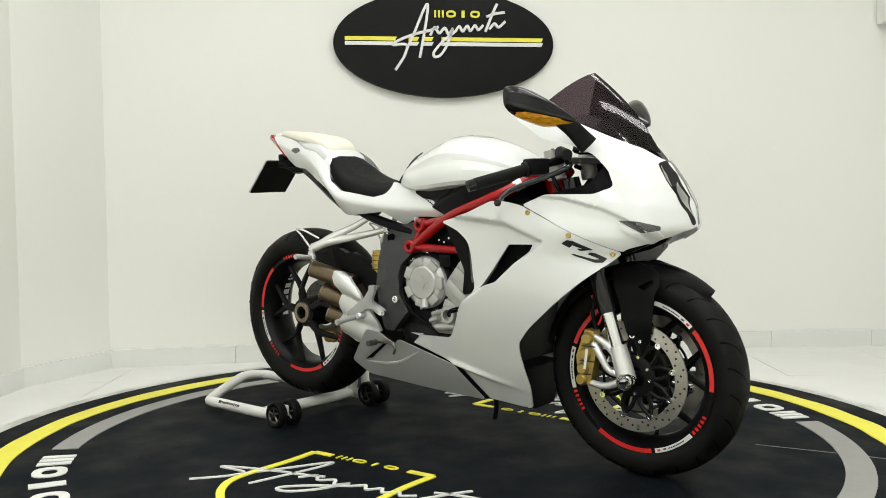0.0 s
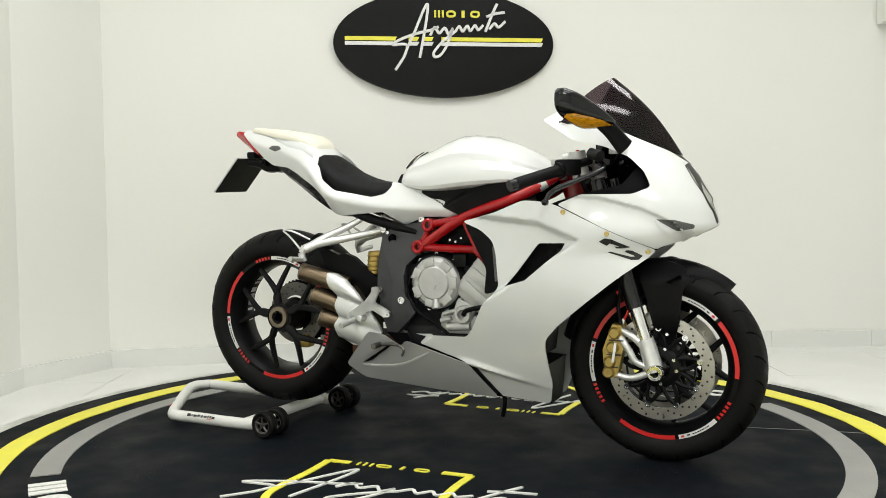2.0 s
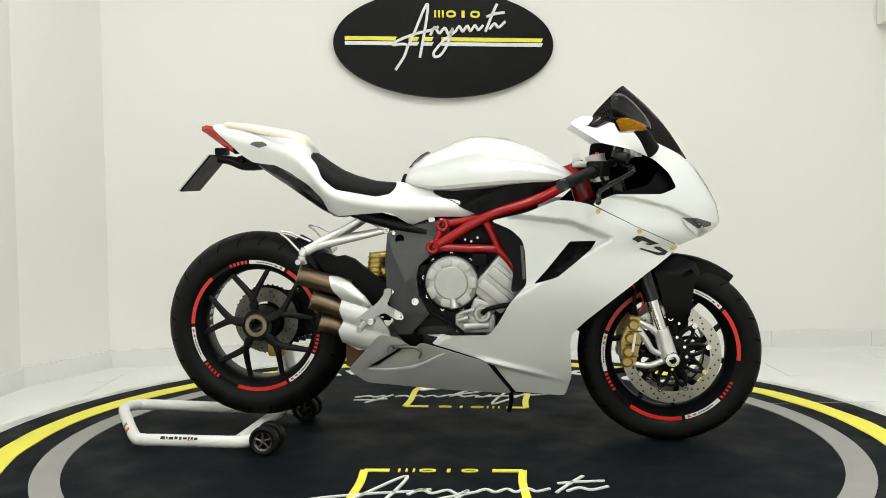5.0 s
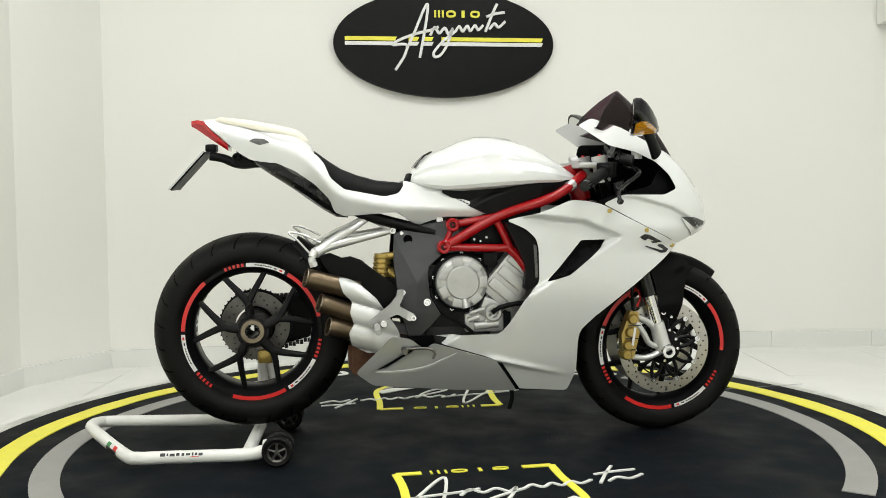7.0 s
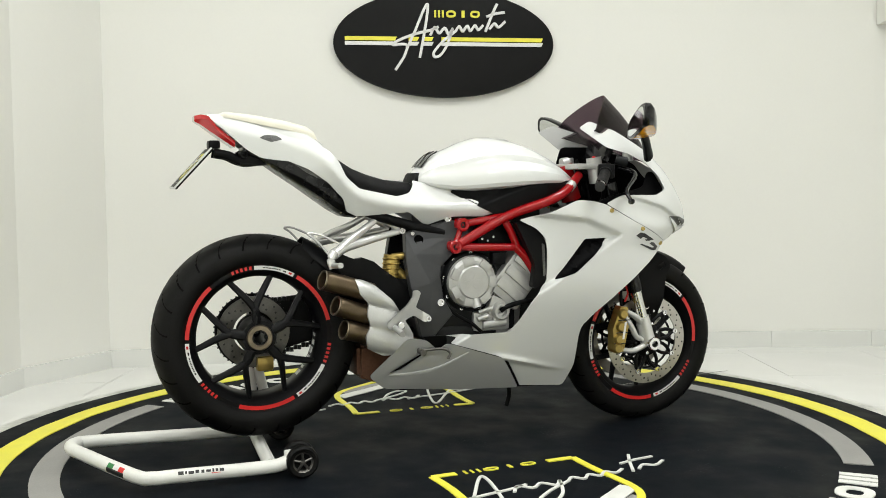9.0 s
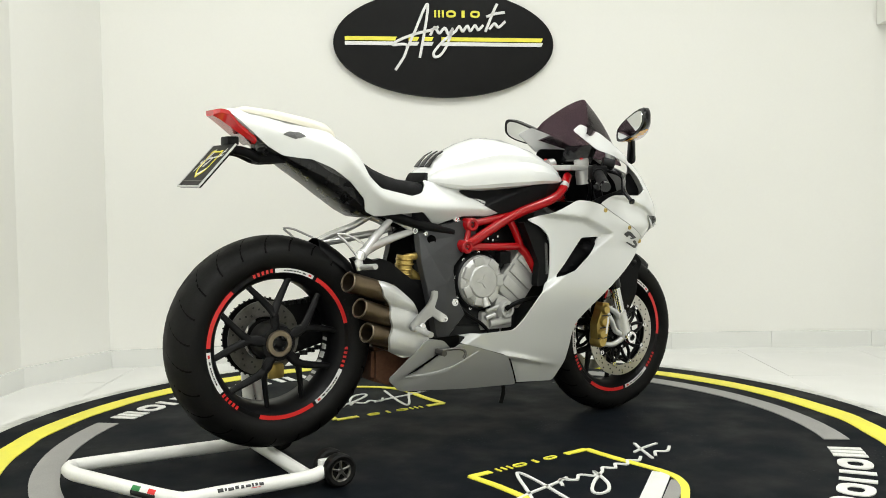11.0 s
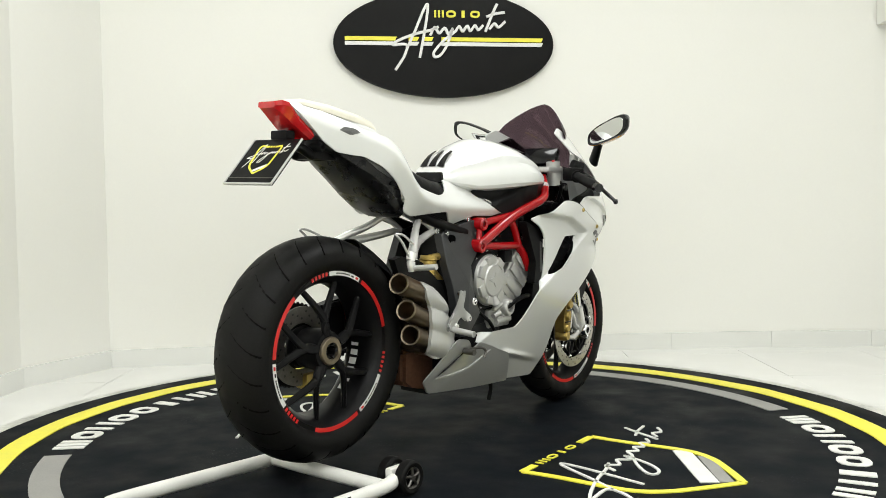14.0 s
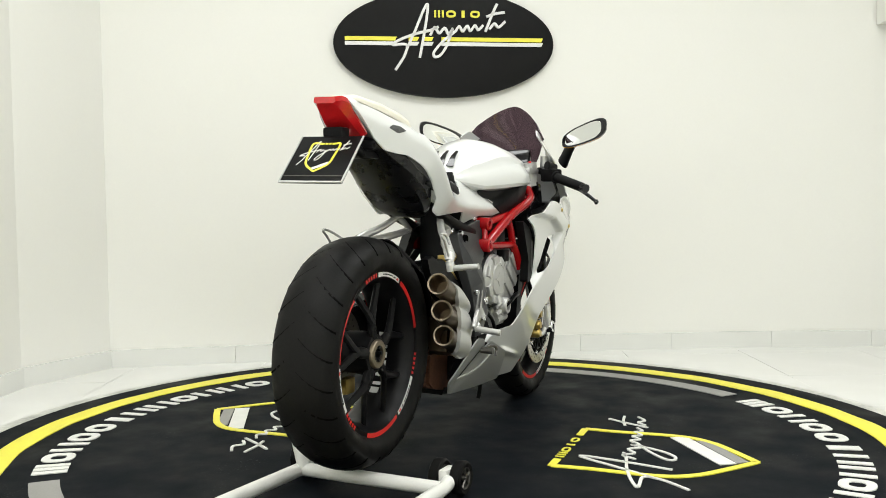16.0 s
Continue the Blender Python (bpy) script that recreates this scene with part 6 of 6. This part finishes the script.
        bm = tube(bmesh.new(), [(-0.460, side * 0.186, 0.645), (-0.50, side * 0.190, 0.690), (-0.526, side * 0.190, 0.712), (-0.490, side * 0.188, 0.708), (-0.43, side * 0.174, 0.680)], 0.0036)
        part("heel_loop", bm, M_BRUSH, b, "bright heel guard loop")
        bm = tube(bmesh.new(), [(-0.452, side * 0.18, 0.612), (-0.447, side * 0.272, 0.622)], 0.0085, 1, 12)
        part("footpeg", bm, M_ALU, b, "folding aluminium footpeg")


def build_motorcycle():
    bike = thing("motorcycle", "pearl-white sport motorcycle with red trellis frame on a paddock stand", "motorcycle")
    build_fairing(bike)
    build_mirrors(bike)
    build_tank(bike)
    build_tail(bike)
    build_front(bike)
    build_rear(bike)
    build_engine(bike)
    build_exhaust(bike)
    return bike


# ---- paddock stand ----
def build_stand():
    st = thing("paddock_stand", "white tubular rear paddock stand on small black wheels", "stand")
    r = 0.0195
    bend = [(-0.60, -0.285, 0.045), (-0.66, -0.285, 0.036), (-0.90, -0.285, 0.036), (-0.97, -0.285, 0.036), (-1.02, -0.25, 0.038), (-1.17, -0.02, 0.055), (-1.205, 0.05, 0.058), (-1.20, 0.11, 0.056), (-1.13, 0.15, 0.050), (-0.66, 0.165, 0.038), (-0.60, 0.165, 0.042)]
    bm = tube(bmesh.new(), bend, r, 8, 16)
    part("base_tube", bm, M_STAND, st, "bent white base tube")
    part("cross_tube", tube(bmesh.new(), [(-0.648, -0.285, 0.040), (-0.648, 0.165, 0.040)], r, 1, 16), M_STAND, st, "white cross tube")
    part("upright", tube(bmesh.new(), [(-0.648, 0.150, 0.045), (-0.650, 0.185, 0.20), (-0.652, 0.20, 0.36), (-0.652, 0.17, 0.388)], 0.019, 6, 14), M_STAND, st, "white upright to the axle")
    part("brace", tube(bmesh.new(), [(-0.58, 0.165, 0.05), (-0.62, 0.185, 0.22), (-0.648, 0.195, 0.33)], 0.017, 4, 14), M_STAND, st, "white brace")
    part("axle_pin", tube(bmesh.new(), [(-0.652, 0.21, 0.388), (-0.652, 0.06, 0.388)], 0.013, 1, 14), M_STEEL, st, "steel axle pin")
    for y0 in (-0.277, 0.178):
        fork = bmesh.new()
        box(fork, -0.605, -0.545, y0 - 0.004, y0 + 0.022, 0.035, 0.075, 0.006)
        part("wheel_fork", fork, M_STAND, st, "white wheel bracket")
        for dy in (-0.024, 0.040):
            w = tagged(new("caster_wheel"), "small black wheel with spoked grey hub")
            w.parent = st
            w.matrix_basis = pose(-0.558, y0 + dy, 0.047)
            bm = lathe(bmesh.new(), [(0.029, -0.014), (0.040, -0.017), (0.046, -0.012), (0.047, 0.0), (0.046, 0.012), (0.040, 0.017), (0.029, 0.014)], 36)
            part("rubber_tread", bm, M_RUB, w, "black rubber tread")
            bm = lathe(bmesh.new(), [(0.025, -0.012), (0.030, -0.015), (0.030, 0.015), (0.025, 0.012)], 30)
            for k in range(5):
                a = radians(72 * k + 20)
                tube(bm, [(0.004 * math.cos(a), -0.013, 0.004 * math.sin(a)), (0.027 * math.cos(a), -0.012, 0.027 * math.sin(a))], 0.004, 1, 6)
            lathe(bm, [(0.001, -0.018), (0.007, -0.018), (0.008, -0.012), (0.008, 0.014), (0.001, 0.014)], 16, closed=False)
            part("wheel_hub", bm, M_DISC, w, "grey spoked hub")
            bm = lathe(bmesh.new(), [(0.001, -0.006), (0.026, -0.006), (0.026, 0.006), (0.001, 0.006)], 24, closed=False)
            part("wheel_web", bm, M_BLACKP, w, "dark wheel disc")
    # stickers on the tube
    def tube_label(name, p, q, a0, a1, mat, label):
        p, q = Vector(p), Vector(q)
        d = (q - p).normalized()
        out = Vector((d.y, -d.x, 0)).normalized()
        out = out if out.y < 0 else -out
        arc = [radians(a0 + (a1 - a0) * k / 4) for k in range(5)]
        b2 = loft(bmesh.new(), [[c + (math.cos(a) * out + Vector((0, 0, math.sin(a)))) * (r + 0.0008) for a in arc] + [c + (math.cos(a) * out + Vector((0, 0, math.sin(a)))) * (r - 0.003) for a in reversed(arc)] for c in (p, q)])
        part(name, b2, mat, st, label, smooth=False)

    for k, (x0, x1) in enumerate(((-0.905, -0.890), (-0.886, -0.881), (-0.877, -0.862), (-0.858, -0.848), (-0.842, -0.834), (-0.829, -0.816), (-0.812, -0.807), (-0.803, -0.796), (-0.792, -0.780))):
        tube_label("label_bar", (x0, -0.285, 0.036), (x1, -0.285, 0.036), 22 + 4 * (k % 2), 52 - 3 * (k % 3), M_BLST, "plain dark bar")
    tube_label("label_bar", (-0.815, -0.285, 0.036), (-0.790, -0.285, 0.036), 12, 17, M_REDST, "plain red bar")
    line = smooth_line(bend, 8)[32:41]

    def along(f):
        return line[int(f * 8)].lerp(line[int(f * 8) + 1], f * 8 - int(f * 8))

    for k, mt in enumerate((M_REDST, M_WHST, M_GREEN)):
        tube_label("flag_sticker", along(0.14 + 0.09 * k), along(0.23 + 0.09 * k), 18, 58, mt, ("red", "white", "green")[k] + " sticker")
    tube_label("flag_sticker", along(0.13), along(0.42), -25, 17, M_BLST, "black sticker below the flag")
    return st


def build_surround(floor):
    """Worn cement ring round the deck, then the floor tiles."""
    bm = bmesh.new()
    arc_band(bm, 1.606, 1.668, 0, 360, -0.024, -0.006, 160)
    for v in bm.verts:
        r = math.hypot(v.co.x, v.co.y)
        if r > 1.63:
            k = 1 + 0.004 * noise.noise(Vector((v.co.x * 5, v.co.y * 5, 0)))
            v.co.x, v.co.y = v.co.x * k, v.co.y * k
    tagged(part("turntable_rim", bm, M_RIM, smooth=False), "worn grey cement ring round the turntable", "rim", kind="structure")
    s, g = 0.622, 0.0012
    x0, y0 = 0.92 - 7 * s, 1.05 - 11 * s
    whole = None
    for i in range(13):
        for j in range(13):
            a, b = x0 + i * s, y0 + j * s
            if not (-2.75 < a + s / 2 < 4.4 and -5.5 < b + s / 2 < 2.3):
                continue
            far = max(math.hypot(p, q) for p in (a, a + s) for q in (b, b + s))
            px, py = min(max(0, a), a + s), min(max(0, b), b + s)
            if far < 1.66:
                continue
            if math.hypot(px, py) < 1.68:
                # a tile cut to the round edge
                N = 28
                bm2 = bmesh.new()
                grid = {}
                for u in range(N + 1):
                    for v in range(N + 1):
                        p = Vector((a + g + (s - 2 * g) * u / N, b + g + (s - 2 * g) * v / N, -0.010))
                        d = math.hypot(p.x, p.y)
                        if d < 1.668:
                            p.x, p.y = p.x * 1.668 / d, p.y * 1.668 / d
                        grid[u, v] = (p, d)
                for u in range(N):
                    for v in range(N):
                        q = [grid[u, v], grid[u + 1, v], grid[u + 1, v + 1], grid[u, v + 1]]
                        if any(d > 1.668 for _, d in q):
                            bm2.faces.new([bm2.verts.new(p) for p, _ in q])
                bmesh.ops.remove_doubles(bm2, verts=bm2.verts, dist=1e-5)
                bmesh.ops.dissolve_degenerate(bm2, dist=1e-6, edges=bm2.edges)
                if len(bm2.faces) == 0:
                    bm2.free()
                    continue
                part("floor_tile", bm2, M_TILE, floor, smooth=False)
            else:
                if whole is None:
                    bm = bmesh.new()
                    box(bm, g, s - g, g, s - g, -0.024, -0.010)
                    whole = mesh_of("floor_tile", bm, M_TILE, False)
                o = new("floor_tile", whole)
                o.parent = floor
                o.matrix_basis = pose(a, b, 0)


floor = build_room()
build_ceiling_lights()
build_sign()
turntable = build_turntable()
motorcycle = build_motorcycle()
stand = build_stand()
build_surround(floor)

# turn of the deck: seconds, degrees
TURN = [(0.0, -40.4), (1.0, -33.65), (2.0, -27.05), (3.0, -20.5), (4.0, -14.03), (5.0, -7.55), (6.0, -1.08), (7.0, 5.4), (8.0, 11.95), (9.0, 18.55), (10.0, 25.15), (11.0, 31.8), (12.0, 38.35), (13.0, 44.75), (14.0, 51.1), (15.0, 57.5), (16.0, 63.95)]


def motions():
    walk(turntable, [(t, pose(0, 0, 0, 0, 0, a)) for t, a in TURN])
    walk(stand, [(t, pose(0, 0, 0, 0, 0, a)) for t, a in TURN])
    walk(motorcycle, [(t, pose(0, 0, 0, 0, 0, a) @ pose(0, 0.002, 0, 1.7, 0, 2.2)) for t, a in TURN])


motions()
